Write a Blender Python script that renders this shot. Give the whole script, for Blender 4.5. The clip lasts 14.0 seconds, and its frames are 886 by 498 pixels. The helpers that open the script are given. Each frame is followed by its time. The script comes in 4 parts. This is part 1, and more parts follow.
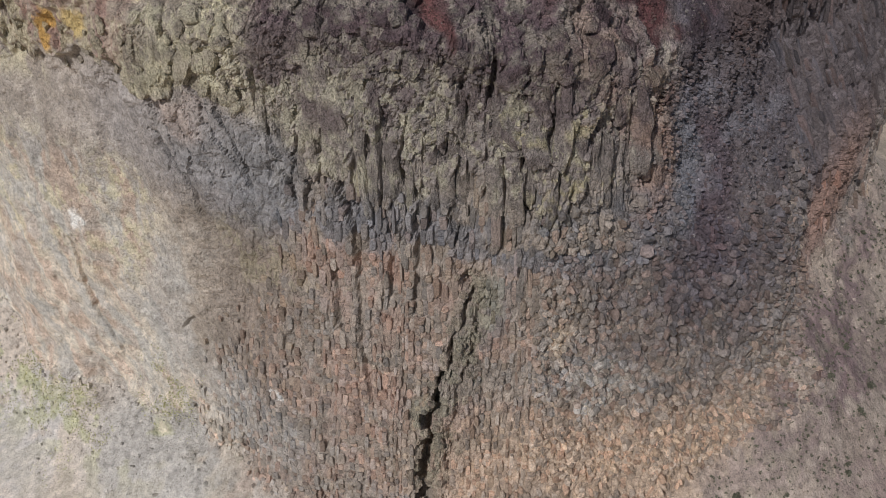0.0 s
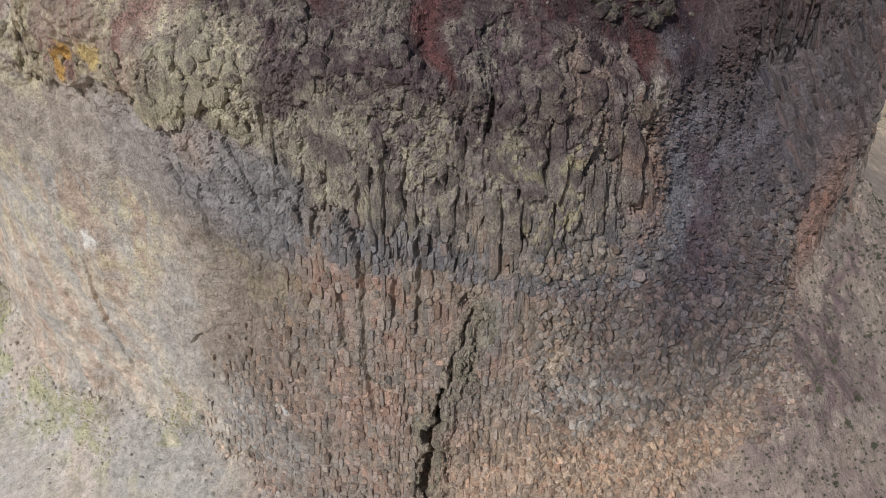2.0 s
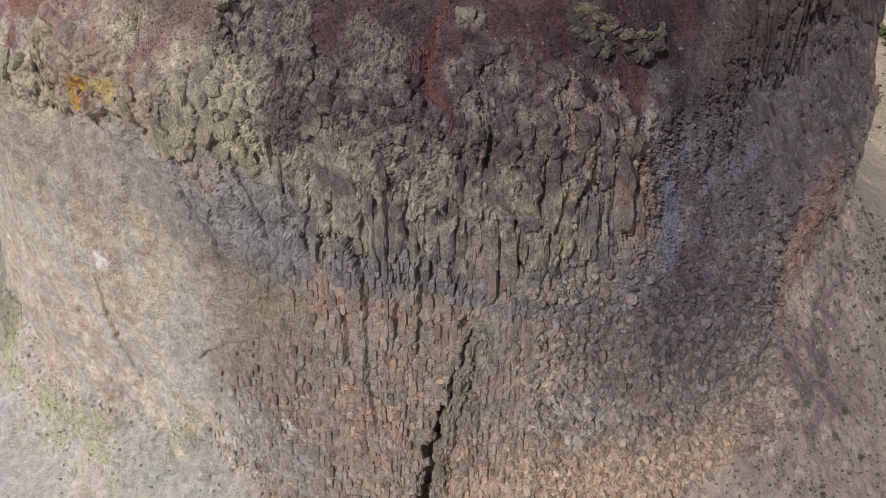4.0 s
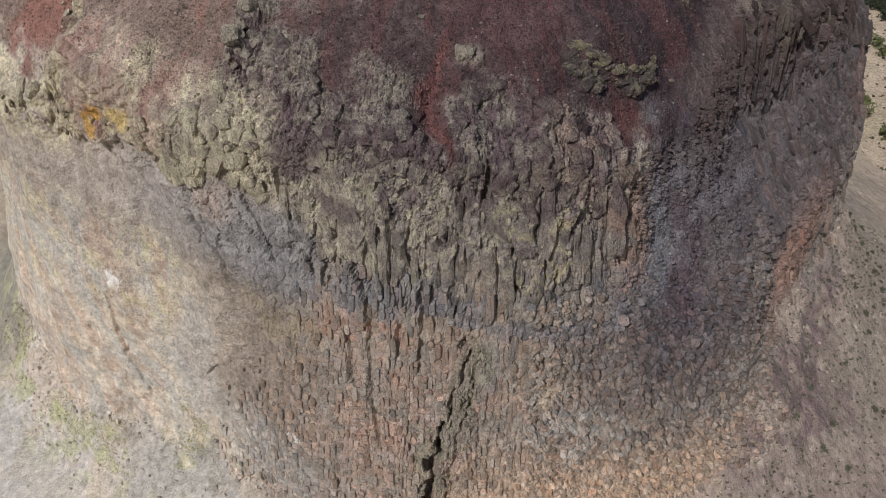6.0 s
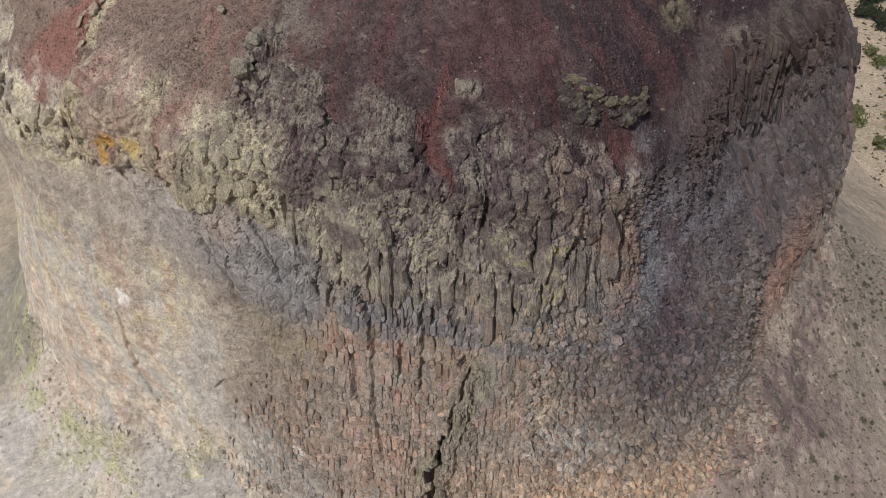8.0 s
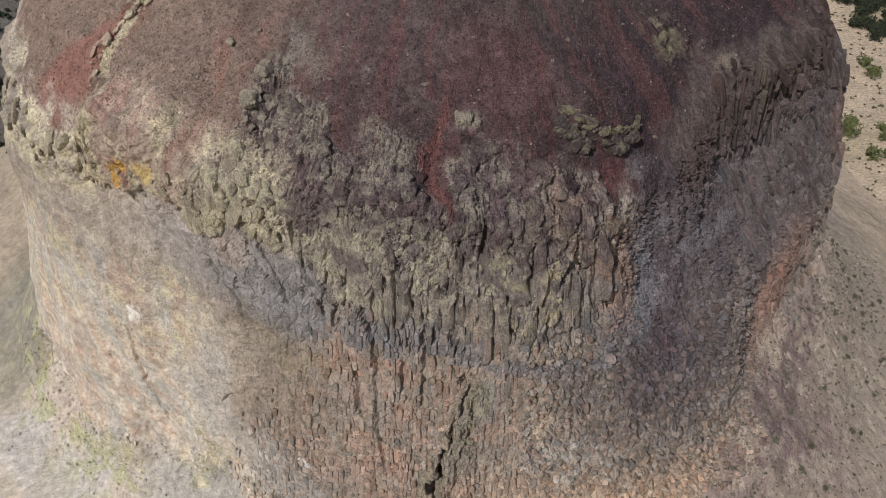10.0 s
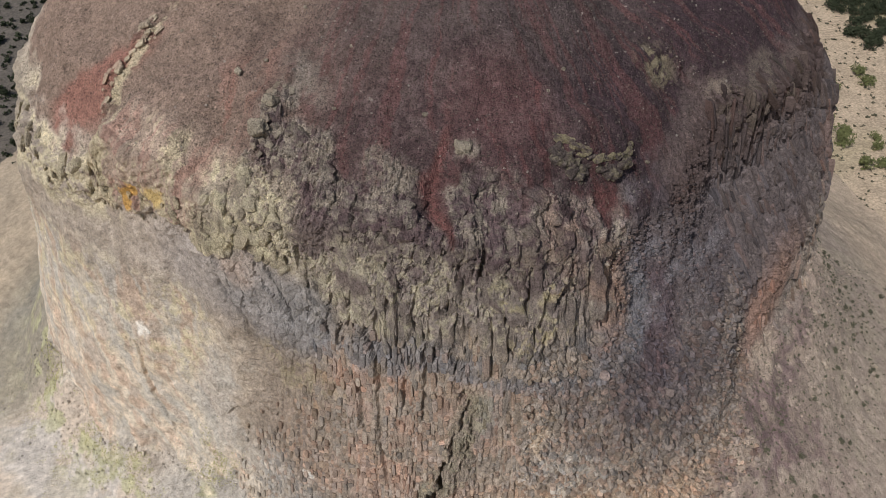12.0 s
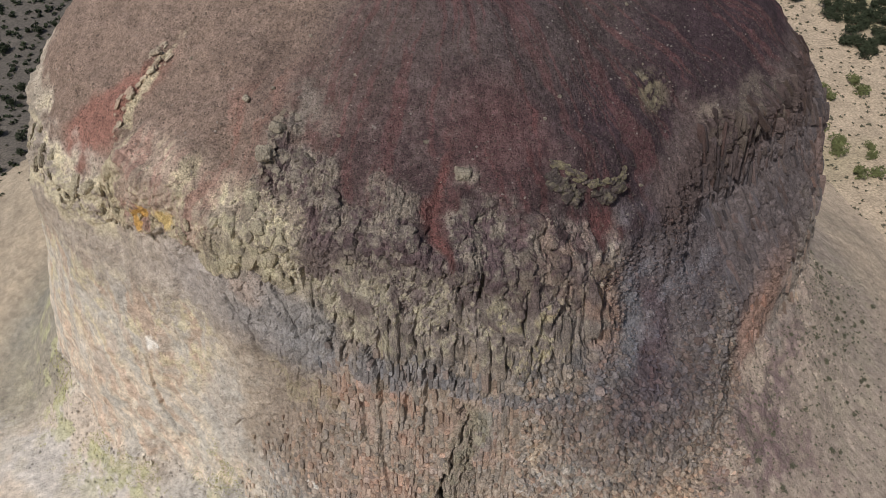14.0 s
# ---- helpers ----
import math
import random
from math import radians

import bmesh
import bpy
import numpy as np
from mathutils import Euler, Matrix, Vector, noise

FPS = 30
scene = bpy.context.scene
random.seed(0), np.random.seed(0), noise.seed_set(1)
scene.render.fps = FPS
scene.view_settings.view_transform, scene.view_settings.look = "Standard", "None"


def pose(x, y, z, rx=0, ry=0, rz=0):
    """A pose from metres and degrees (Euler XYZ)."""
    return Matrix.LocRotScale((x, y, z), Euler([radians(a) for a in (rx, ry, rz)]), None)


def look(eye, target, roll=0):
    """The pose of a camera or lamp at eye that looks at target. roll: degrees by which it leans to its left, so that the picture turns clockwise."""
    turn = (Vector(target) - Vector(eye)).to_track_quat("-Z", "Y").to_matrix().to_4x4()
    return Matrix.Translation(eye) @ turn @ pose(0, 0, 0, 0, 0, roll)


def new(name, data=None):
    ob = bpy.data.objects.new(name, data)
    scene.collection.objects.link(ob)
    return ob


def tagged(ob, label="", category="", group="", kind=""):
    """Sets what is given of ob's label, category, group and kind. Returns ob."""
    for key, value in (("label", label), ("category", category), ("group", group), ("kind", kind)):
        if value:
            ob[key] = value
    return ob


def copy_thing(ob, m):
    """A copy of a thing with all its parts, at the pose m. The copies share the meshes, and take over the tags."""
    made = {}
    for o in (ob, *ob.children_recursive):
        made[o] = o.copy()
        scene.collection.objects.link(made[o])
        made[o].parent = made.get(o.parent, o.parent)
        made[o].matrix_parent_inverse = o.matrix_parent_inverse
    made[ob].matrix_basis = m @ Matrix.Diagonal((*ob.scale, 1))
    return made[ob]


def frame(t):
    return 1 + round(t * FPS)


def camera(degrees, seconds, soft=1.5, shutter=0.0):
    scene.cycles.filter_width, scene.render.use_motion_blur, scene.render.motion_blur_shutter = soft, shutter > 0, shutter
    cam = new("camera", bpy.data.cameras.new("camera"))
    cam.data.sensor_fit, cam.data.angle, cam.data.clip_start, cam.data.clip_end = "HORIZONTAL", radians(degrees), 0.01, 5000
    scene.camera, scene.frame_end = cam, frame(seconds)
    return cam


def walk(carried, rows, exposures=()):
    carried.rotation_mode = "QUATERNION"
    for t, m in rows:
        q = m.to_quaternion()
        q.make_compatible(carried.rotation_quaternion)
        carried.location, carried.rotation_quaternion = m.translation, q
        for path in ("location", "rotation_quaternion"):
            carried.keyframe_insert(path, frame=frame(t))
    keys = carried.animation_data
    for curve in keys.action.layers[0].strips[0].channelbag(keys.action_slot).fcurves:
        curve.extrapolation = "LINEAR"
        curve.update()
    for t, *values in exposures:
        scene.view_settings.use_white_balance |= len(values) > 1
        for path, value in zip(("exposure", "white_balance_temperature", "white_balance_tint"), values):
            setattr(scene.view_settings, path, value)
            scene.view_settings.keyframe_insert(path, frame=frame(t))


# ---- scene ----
cam = camera(62.7, 14.0, soft=0.5)
METRES, EYE, TILT, LEAN, TURN = 26.0, 100.0, -45.0, 0.0, 0.0
ROWS = [
    (0.0, 0.0, 0.0, 0.0, 0.0, 0.0, -0.0),
    (0.5, -0.0004, -0.0244, 0.0207, -0.01, -0.01, 0.0),
    (1.0, -0.0016, -0.0483, 0.0396, -0.02, -0.02, 0.01),
    (1.5, -0.002, -0.0761, 0.0633, -0.03, -0.03, 0.03),
    (2.0, -0.0026, -0.1042, 0.0865, -0.04, -0.04, 0.05),
    (2.5, -0.0026, -0.1325, 0.1093, -0.03, -0.05, 0.05),
    (3.0, -0.0035, -0.1603, 0.132, -0.05, -0.05, 0.07),
    (5.5, -0.0046, -0.3004, 0.2466, -0.04, -0.12, 0.09),
    (6.0, -0.0051, -0.328, 0.2693, -0.06, -0.12, 0.1),
    (6.5, -0.0056, -0.3558, 0.2919, -0.06, -0.13, 0.12),
    (7.0, -0.0062, -0.3836, 0.3147, -0.07, -0.13, 0.13),
    (7.5, -0.0066, -0.4115, 0.3374, -0.07, -0.14, 0.14),
    (8.0, -0.0072, -0.4395, 0.36, -0.07, -0.15, 0.14),
    (10.5, -0.0103, -0.5805, 0.4732, -0.09, -0.15, 0.17),
    (11.0, -0.0109, -0.6085, 0.4958, -0.1, -0.16, 0.18),
    (11.5, -0.0114, -0.6362, 0.5184, -0.11, -0.16, 0.2),
    (12.0, -0.0121, -0.6638, 0.5412, -0.12, -0.17, 0.22),
    (12.5, -0.0127, -0.6914, 0.5642, -0.12, -0.18, 0.22),
    (13.0, -0.0132, -0.7191, 0.587, -0.12, -0.19, 0.23),
    (13.5, -0.0137, -0.7467, 0.6097, -0.12, -0.19, 0.24),
    (14.0, -0.0141, -0.7745, 0.6323, -0.11, -0.2, 0.24),
]
walk(cam, [(t, pose(0, 0, EYE, TILT, LEAN, TURN) @ pose(METRES * x, METRES * y, METRES * z, 90 + pitch, roll, yaw)) for t, x, y, z, yaw, pitch, roll in ROWS],
     exposures=((0.0, -0.45, 6260, 10), (7.0, -0.37, 6460, 10), (14.0, -0.28, 6680, 10)))

# ---- light ----
world = bpy.data.worlds.new("sky")
scene.world = world
world.use_nodes = True
SUN_EL, SUN_AZ = 50.0, -39.0     # height over the horizon; bearing of the sun from -y (south), minus: towards -x
wn = world.node_tree
sky = wn.nodes.new("ShaderNodeTexSky")
sky.sky_type, sky.sun_disc = "NISHITA", False
sky.sun_elevation = radians(SUN_EL)
sky.sun_rotation = radians(180 - SUN_AZ)
sky.air_density, sky.dust_density = 1.0, 2.0
wn.nodes["Background"].inputs["Strength"].default_value = 0.072
wn.links.new(sky.outputs["Color"], wn.nodes["Background"].inputs["Color"])
sun = new("sun", bpy.data.lights.new("sun", "SUN"))
sun.data.energy, sun.data.angle, sun.data.color = 3.7, radians(2.0), (1.0, 0.975, 0.95)
_a, _e = radians(SUN_AZ), radians(SUN_EL)
SUN_FROM = Vector((math.sin(_a) * math.cos(_e), -math.cos(_a) * math.cos(_e), math.sin(_e)))
sun.matrix_world = look(SUN_FROM * 300, (0, 0, 0))

# ---- shape of the butte ----
CX, CY = 0.0, 95.0               # axis of the butte
# plan curves: bearing from the axis (0 faces -y, plus towards +x) and radius or height there
RIM_R = ((-180, 62), (-110, 60), (-77, 57), (-66, 56.5), (-58, 54), (-54.5, 52), (-51, 49.6), (-46, 48.9), (-41, 47.9), (-36, 46.4), (-28, 46), (-20, 46.2), (-8, 47), (2, 48.5), (13, 49), (24, 46.5), (36, 43.5), (52, 40.5), (62, 44.5), (74, 48.5), (86, 52.5), (100, 54.5), (130, 57), (180, 62))
RIM_Z = ((-180, 68), (-110, 70), (-77, 70.5), (-66, 67), (-58, 66.5), (-54.5, 68.5), (-51, 74.4), (-46, 74.4), (-41, 74.2), (-36, 71.2), (-28, 71), (-20, 72.2), (-8, 73.5), (2, 73.5), (13, 71.5), (24, 69), (36, 69), (52, 72.4), (57, 73.6), (62, 72.2), (86, 70.5), (115, 69), (180, 68))
UP_R = ((-180, 64), (-110, 64), (-77, 61.8), (-70, 60.5), (-66, 58), (-60, 55), (-53, 51), (-48, 49.5), (-40, 47.9), (-33, 47.8), (-20, 47.5), (-8, 49.2), (2, 50.3), (13, 51.6), (24, 49), (36, 47), (52, 43.2), (62, 46), (80, 54), (88, 59.5), (115, 61), (180, 64))
UP_Z = ((-180, 60), (-75, 60), (-53, 61.5), (-33, 63), (-8, 63.5), (13, 64), (24, 60), (52, 62), (70, 61), (180, 60))
MID_R = ((-180, 67), (-110, 66), (-77, 63.5), (-65, 59.5), (-58, 57.5), (-53, 55.2), (-47, 52.8), (-40, 49.4), (-30, 48.6), (-20, 49.2), (-8, 51.4), (2, 52.6), (13, 54.4), (25, 56.4), (36, 55.5), (43, 53), (50, 52), (60, 53.5), (73, 57.6), (85, 62), (92, 64), (115, 64), (180, 67))
MID_Z = ((-180, 50), (-58, 50), (-47, 48), (-30, 50), (0, 50), (36, 50), (73, 49), (180, 50))
FOOT_R = ((-180, 74), (-110, 74), (-77, 71), (-65, 67.6), (-58, 65), (-47, 58.5), (-38, 56), (-30, 55), (-15, 58.7), (0, 60.6), (12, 61.2), (21, 62.8), (28, 63), (35, 60.8), (41, 58.8), (47, 57.2), (54, 56.2), (60, 56.8), (73, 60.6), (86, 65.8), (115, 69), (180, 74))
FOOT_Z = ((-180, 22), (-75, 22), (-58, 18), (-40, 18.5), (-15, 18), (12, 20), (21, 24), (28, 27.5), (35, 31.4), (45, 34), (60, 36), (73, 35), (90, 30), (180, 24))
TAL_R = ((-180, 84), (-70, 78), (-50, 70), (-20, 72), (15, 73), (35, 72), (60, 74), (90, 76), (180, 84))
TAL_Z = ((-180, 11), (-70, 9.5), (-50, 10), (-20, 13), (15, 17), (35, 22), (60, 20), (90, 18), (180, 11))
DOME = ((-180, 6), (-120, 8), (-95, 9), (-77, 9), (-66, 9.6), (-58, 10.5), (-54.5, 9.5), (-51, 4.6), (-46, 4.4), (-41, 5), (-36, 7), (-28, 6.8), (-20, 6), (-8, 5), (2, 4.5), (15, 6.4), (24, 8), (34, 9), (47, 7.2), (60, 5.4), (75, 7), (90, 8), (120, 8), (180, 6))
TOE_R = ((-180, 125), (-70, 118), (-45, 104), (0, 104), (40, 108), (90, 108), (180, 125))


def curve(table, a):
    """A smooth curve through the table's knots (Catmull-Rom in the bearing), for an array of bearings."""
    k = np.array([p[0] for p in table], float)
    v = np.array([p[1] for p in table], float)
    a = np.asarray(a, float)
    i = np.clip(np.searchsorted(k, a, side="right") - 1, 0, len(k) - 2)
    d = np.gradient(v, k)
    h = k[i + 1] - k[i]
    t = (a - k[i]) / h
    return ((2 * t**3 - 3 * t**2 + 1) * v[i] + (t**3 - 2 * t**2 + t) * h * d[i]
            + (-2 * t**3 + 3 * t**2) * v[i + 1] + (t**3 - t**2) * h * d[i + 1])


def hash3(ix, iy, iz, seed):
    ix, iy, iz = [np.atleast_1d(i).astype(np.int32).astype(np.uint32) for i in (ix, iy, iz)]
    h = ix * np.uint32(374761393) + iy * np.uint32(668265263) + iz * np.uint32(2147483647) + np.uint32(seed * 144665)
    h = (h ^ (h >> np.uint32(13))) * np.uint32(1274126177)
    h = (h ^ (h >> np.uint32(16))) * np.uint32(2246822519)
    return ((h ^ (h >> np.uint32(15))) & np.uint32(0xFFFFFF)).astype(np.float32) / np.float32(0xFFFFFF)


def vnoise(x, y, z, seed=0):
    """Smooth value noise, -1 to 1, at arrays of points."""
    x, y, z = np.broadcast_arrays(np.atleast_1d(x).astype(np.float32), np.atleast_1d(y).astype(np.float32), np.atleast_1d(z).astype(np.float32))
    fx, fy, fz = np.floor(x), np.floor(y), np.floor(z)
    tx, ty, tz = x - fx, y - fy, z - fz
    tx, ty, tz = [t * t * t * (t * (6 * t - 15) + 10) for t in (tx, ty, tz)]
    out = 0
    for dx in (0, 1):
        for dy in (0, 1):
            for dz in (0, 1):
                w = (tx if dx else 1 - tx) * (ty if dy else 1 - ty) * (tz if dz else 1 - tz)
                out = out + w * hash3(fx + dx, fy + dy, fz + dz, seed)
    return out * 2 - 1


def fbm(x, y, z, octaves=4, seed=0, gain=0.5):
    out, amp = 0, 1.0
    for o in range(octaves):
        out = out + amp * vnoise(x * 2**o + 17.3 * o, y * 2**o - 9.1 * o, z * 2**o + 4.7 * o, seed + o)
        amp *= gain
    return out


def cells(u, v, seed=0):
    """Plane Voronoi cells: distances to the nearest and second nearest seed, and a random number for the cell."""
    iu, iv = np.floor(u), np.floor(v)
    f1, f2, cid = np.full(u.shape, 9.0), np.full(u.shape, 9.0), np.zeros(u.shape)
    for du in (-1, 0, 1):
        for dv in (-1, 0, 1):
            a, b = iu + du, iv + dv
            px = a + 0.15 + 0.7 * hash3(a, b, a * 0, seed)
            py = b + 0.15 + 0.7 * hash3(a, b, a * 0 + 1, seed)
            d = np.hypot(u - px, v - py)
            r = hash3(a, b, a * 0 + 2, seed)
            near = d < f1
            f2 = np.where(near, f1, np.minimum(f2, d))
            cid = np.where(near, r, cid)
            f1 = np.minimum(f1, d)
    return f1, f2, cid


def step(a, b, x):
    t = np.clip((np.asarray(x, float) - a) / (b - a), 0, 1)
    return t * t * (3 - 2 * t)


def blob(x, y, cx, cy, rx, ry, soft=0.35):
    """1 inside an ellipse, 0 outside, with a soft edge."""
    return 1 - step(1 - soft, 1 + soft, np.hypot((x - cx) / rx, (y - cy) / ry))


STEP = 0.15
# bearings: fine where the camera looks, coarse behind
BEARING = np.concatenate([np.arange(-180, -112, 2.0), np.arange(-112, -80, 0.8), np.arange(-80, 96, STEP), np.arange(96, 112, 0.8), np.arange(112, 180.1, 2.0)])
NSEG = (10, 34, 50, 124, 72, 70, 56, 72, 20)      # rows of faces: toe, talus, talus top, low cliff, cliff, lip, dome...


def profile(a):
    """Radius and height of the smooth butte along its profile, for bearings a: arrays (rows, bearings)."""
    rr, rz = curve(RIM_R, a), curve(RIM_Z, a)
    up = curve(DOME, a)
    toe, tr, tz = curve(TOE_R, a), curve(TAL_R, a), curve(TAL_Z, a)
    knots = [(toe + 25, 0 * a - 2.5), (toe, 0 * a + 0.3), (tr, tz), (curve(FOOT_R, a), curve(FOOT_Z, a)), (curve(MID_R, a), curve(MID_Z, a)),
             (curve(UP_R, a), curve(UP_Z, a)), (rr, rz), (rr - 8, rz + up), (rr * 0.5, 0.45 * (rz + up + (rr * 0.5 - 8) * 0.56) + 0.55 * 86.5), (0 * a, 0 * a + 93.0)]
    rows_r, rows_z = [knots[0][0]], [knots[0][1]]
    for n, p, q in zip(NSEG, knots, knots[1:]):
        for i in range(1, n + 1):
            t = i / n
            rows_r.append(p[0] + (q[0] - p[0]) * t)
            rows_z.append(p[1] + (q[1] - p[1]) * t)
    r, z = np.array(rows_r), np.array(rows_z)
    for _ in range(20):
        for g in (r, z):
            g[1:-1] = 0.25 * g[:-2] + 0.5 * g[1:-1] + 0.25 * g[2:]
    return r, z


ROW = np.cumsum((0,) + NSEG)     # row numbers of the knots: outer, toe, talus, foot, mid, up, rim, shoulder, dome, top


def xyz(a, r, z):
    s = np.radians(a)
    return np.stack([CX + r * np.sin(s), CY - r * np.cos(s), z], -1)

# ---- colours of the rock by place, in parts with cloud shade and sun put in ----
def mix(c, d, w):
    w = np.clip(np.asarray(w, float), 0, 1)[..., None]
    return c * (1 - w) + np.asarray(d, float) * w


def gully(z):
    """Bearing of the dark fissure that splits the front, by height."""
    return np.interp(z, (18, 27, 39, 45, 49, 54.5, 58), (-3.0, -2.2, -0.8, 1.0, 2.0, 2.5, 2.3)) + 0.45 * vnoise(z * 0.5, z * 0, z * 0, 5) + 0.3 * vnoise(z * 1.7, z * 0, z * 0, 6)


# narrow crevices of the front: bearing and height along each
LIP_CREVICES = (((-9.5, 68.6), (-9.3, 65.3), (-9.8, 60.9), (-8.7, 57.2), (-8.7, 50.9), (-8.3, 45.2)),
                ((-18, 66), (-16.4, 63.5), (-14.3, 62.1), (-13.4, 59.4)),
                ((-19.3, 69.1), (-18.5, 63.9), (-16.5, 61.4), (-15.5, 57.8)),
                ((-6.2, 70.3), (-5.1, 65.1), (-2.3, 60.6)),
                ((4.6, 73), (4.2, 69.4), (4.8, 66.7)),
                ((10.3, 71.2), (10.7, 68.4)),
                ((7.7, 65.4), (7.4, 59.6)),
                ((11, 66), (9.7, 59.7)),
                ((1.8, 71), (1.9, 65.5), (0.7, 61.5), (1.2, 57)),
                ((-13.5, 74), (-12.6, 71)),
                ((14.2, 67.2), (14.8, 64.6)),
                ((-24.5, 64.4), (-22.5, 61.3), (-21, 57.5)),
                ((18, 66), (17, 60)),
                ((-2.5, 60), (-2.6, 53), (-2.8, 49)))
WALL_CREVICES = (((3.5, 50), (3, 46), (1.8, 42), (0.8, 35), (0.3, 27)),
                ((-8.3, 45), (-7.6, 37)),
                ((-11.3, 52), (-10.8, 45)),
                ((-5.2, 55), (-5.2, 50)),
                ((-49.9, 42.5), (-49.4, 36), (-47.7, 30.2), (-45.6, 25)),
                ((-35.4, 34), (-33.6, 36.5)),
                ((-33.6, 60), (-30.5, 56), (-29, 52)))
CREVICES = LIP_CREVICES + WALL_CREVICES


def bare(a, r, n):
    """1 where bedrock shows above the lip, 0 where scree lies: tongues of scree run down between masses of rock."""
    edge = np.interp(a, (-36, -31, -28.5, -24, -20, -16, -12, -9, -5, -2, -0.5, 1.6, 3, 6, 9, 13, 18, 22, 26), (47, 44, 36, 36.5, 38, 39.5, 42.5, 42, 42.5, 45.5, 49.0, 44, 40.5, 42, 43, 44.5, 45.0, 45.5, 48))
    return step(-1.6, 1.6, r - edge + 3.0 * n) * step(-37, -31, a) * step(28, 23, a)


def nose_edge(a):
    """Height of the undercut edge below the pale nose and the broken slabs beside it."""
    return np.interp(a, (-56, -50, -46, -41.8, -38, -34.5, -31, -27, -23, -19), (62, 64.5, 65.2, 67.6, 66, 64, 65.6, 66.6, 66, 64.5))


def tint(a, r, z):
    """Colour of the rock and rubble at bearing a, radius r, height z, with some painted cloud shade and sun."""
    p = xyz(a, r, z)
    x, y = p[..., 0], p[..., 1]
    n1 = fbm(x / 9, y / 9, z / 9, 4, 11)
    n2 = fbm(x / 2.4, y / 2.4, z / 2.4, 4, 21)
    n3 = fbm(x / 0.7, y / 0.7, z / 0.7, 3, 31, 0.7)
    a = a + 1.6 * n1 + 0.7 * n2
    zz = z + 1.3 * n1 + 0.8 * n2
    rim_r = curve(RIM_R, a)
    c = np.zeros(p.shape) + (0.29, 0.245, 0.205)
    # cliff
    c = mix(c, (0.295, 0.225, 0.185), 0.9 * step(-0.25, 0.35, n2 + 0.5 * n1) * step(-28, -20, a) * step(30, 14, a) * step(60, 54, zz))
    c = mix(c, (0.31, 0.22, 0.175), 0.5 * np.maximum(blob(a, zz, -5, 53, 9, 4.5), np.maximum(blob(a, zz, -7, 42, 4, 8), blob(a, zz, 6, 33, 10, 5))) * step(-0.5, 0.3, n2))
    # right-hand rubble and ramp: dark rock, darkened further by painted cloud shade
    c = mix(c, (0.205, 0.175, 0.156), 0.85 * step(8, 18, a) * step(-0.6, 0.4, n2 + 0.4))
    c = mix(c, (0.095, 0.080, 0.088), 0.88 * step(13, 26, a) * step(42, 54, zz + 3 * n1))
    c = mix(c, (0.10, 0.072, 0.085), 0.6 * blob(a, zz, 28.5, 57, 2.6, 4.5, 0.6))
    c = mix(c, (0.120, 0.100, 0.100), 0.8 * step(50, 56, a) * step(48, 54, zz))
    c = mix(c, (0.235, 0.148, 0.118), 0.85 * blob(a - 0.75 * (zz - 43), zz, 58, 43, 7, 7, 0.7) + 0.4 * blob(a, zz, 86, 52, 8, 7) * step(-0.2, 0.3, n2))
    c = mix(c, (0.46, 0.35, 0.26), 0.85 * blob(a, zz, 19, 30.5, 20, 7.5, 0.6))
    bound = np.interp(zz, (18, 26, 34, 42, 50, 58), (-28, -32, -35, -35, -34, -38))
    c = mix(c, (0.225, 0.185, 0.15), 0.7 * step(-10, -22, a) * step(57, 50, zz) * step(20, 30, zz))
    # pale tan wall, lightened: sun through a cloud gap is put into the colour
    c = mix(c, (0.52, 0.46, 0.375), 0.92 * step(10, -10, a - bound) * step(60, 43, zz))
    c = mix(c, (0.53, 0.44, 0.35), 0.5 * step(-28, -38, a) * step(56, 48, zz) * step(0.0, 0.5, n2 + 0.5 * n1))
    seam = fbm((a * 0.95 + 0.45 * z) / 1.6, (z - 0.3 * a) / 9, r / 20, 4, 33, 0.6)
    wall = step(1, -6, a - bound) * step(60, 52, zz)
    c = mix(c, (0.40, 0.375, 0.345), 0.6 * wall * step(0.1, 0.5, seam))
    c = mix(c, (0.42, 0.30, 0.23), 0.6 * wall * step(-0.15, -0.5, seam + 0.3 * n2))
    c = mix(c, (0.40, 0.365, 0.225), 0.5 * wall * step(0.15, 0.45, n2 + 0.6 * n3) * step(36, 44, zz))
    c = mix(c, (0.36, 0.34, 0.315), 0.6 * blob(a, zz, -36, 37, 4, 10) + 0.5 * blob(a, zz, -24, 28, 8, 6))
    c = mix(c, (0.45, 0.43, 0.39), 0.4 * step(-26, -34, a) * step(52, 44, zz) * step(0.0, -0.45, n2 + 0.5 * n1))
    c = mix(c, (0.33, 0.285, 0.245), 0.7 * step(-38, -48, a) * step(50, 58, zz))
    c = mix(c, (0.29, 0.25, 0.20), 0.8 * step(-69, -75, a) * step(50, 56, zz))
    c = mix(c, (0.31, 0.28, 0.262), 0.8 * blob(a, zz, -36, 60, 9, 6, 0.5))
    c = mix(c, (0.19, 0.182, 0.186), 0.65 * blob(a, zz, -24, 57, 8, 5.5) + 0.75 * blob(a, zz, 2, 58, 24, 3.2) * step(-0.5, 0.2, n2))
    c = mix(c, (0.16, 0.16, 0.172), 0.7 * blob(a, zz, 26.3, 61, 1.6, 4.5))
    c = mix(c, (0.19, 0.19, 0.21), 0.35 * step(24, 30, a) * step(58, 50, a) * step(50, 62, zz) * step(-0.1, 0.4, n2))
    # olive and reddish bands of the small columns
    c = mix(c, (0.215, 0.19, 0.125), 0.6 * blob(a, zz, -21, 50, 7, 4) * step(-0.3, 0.3, n2 + n3))
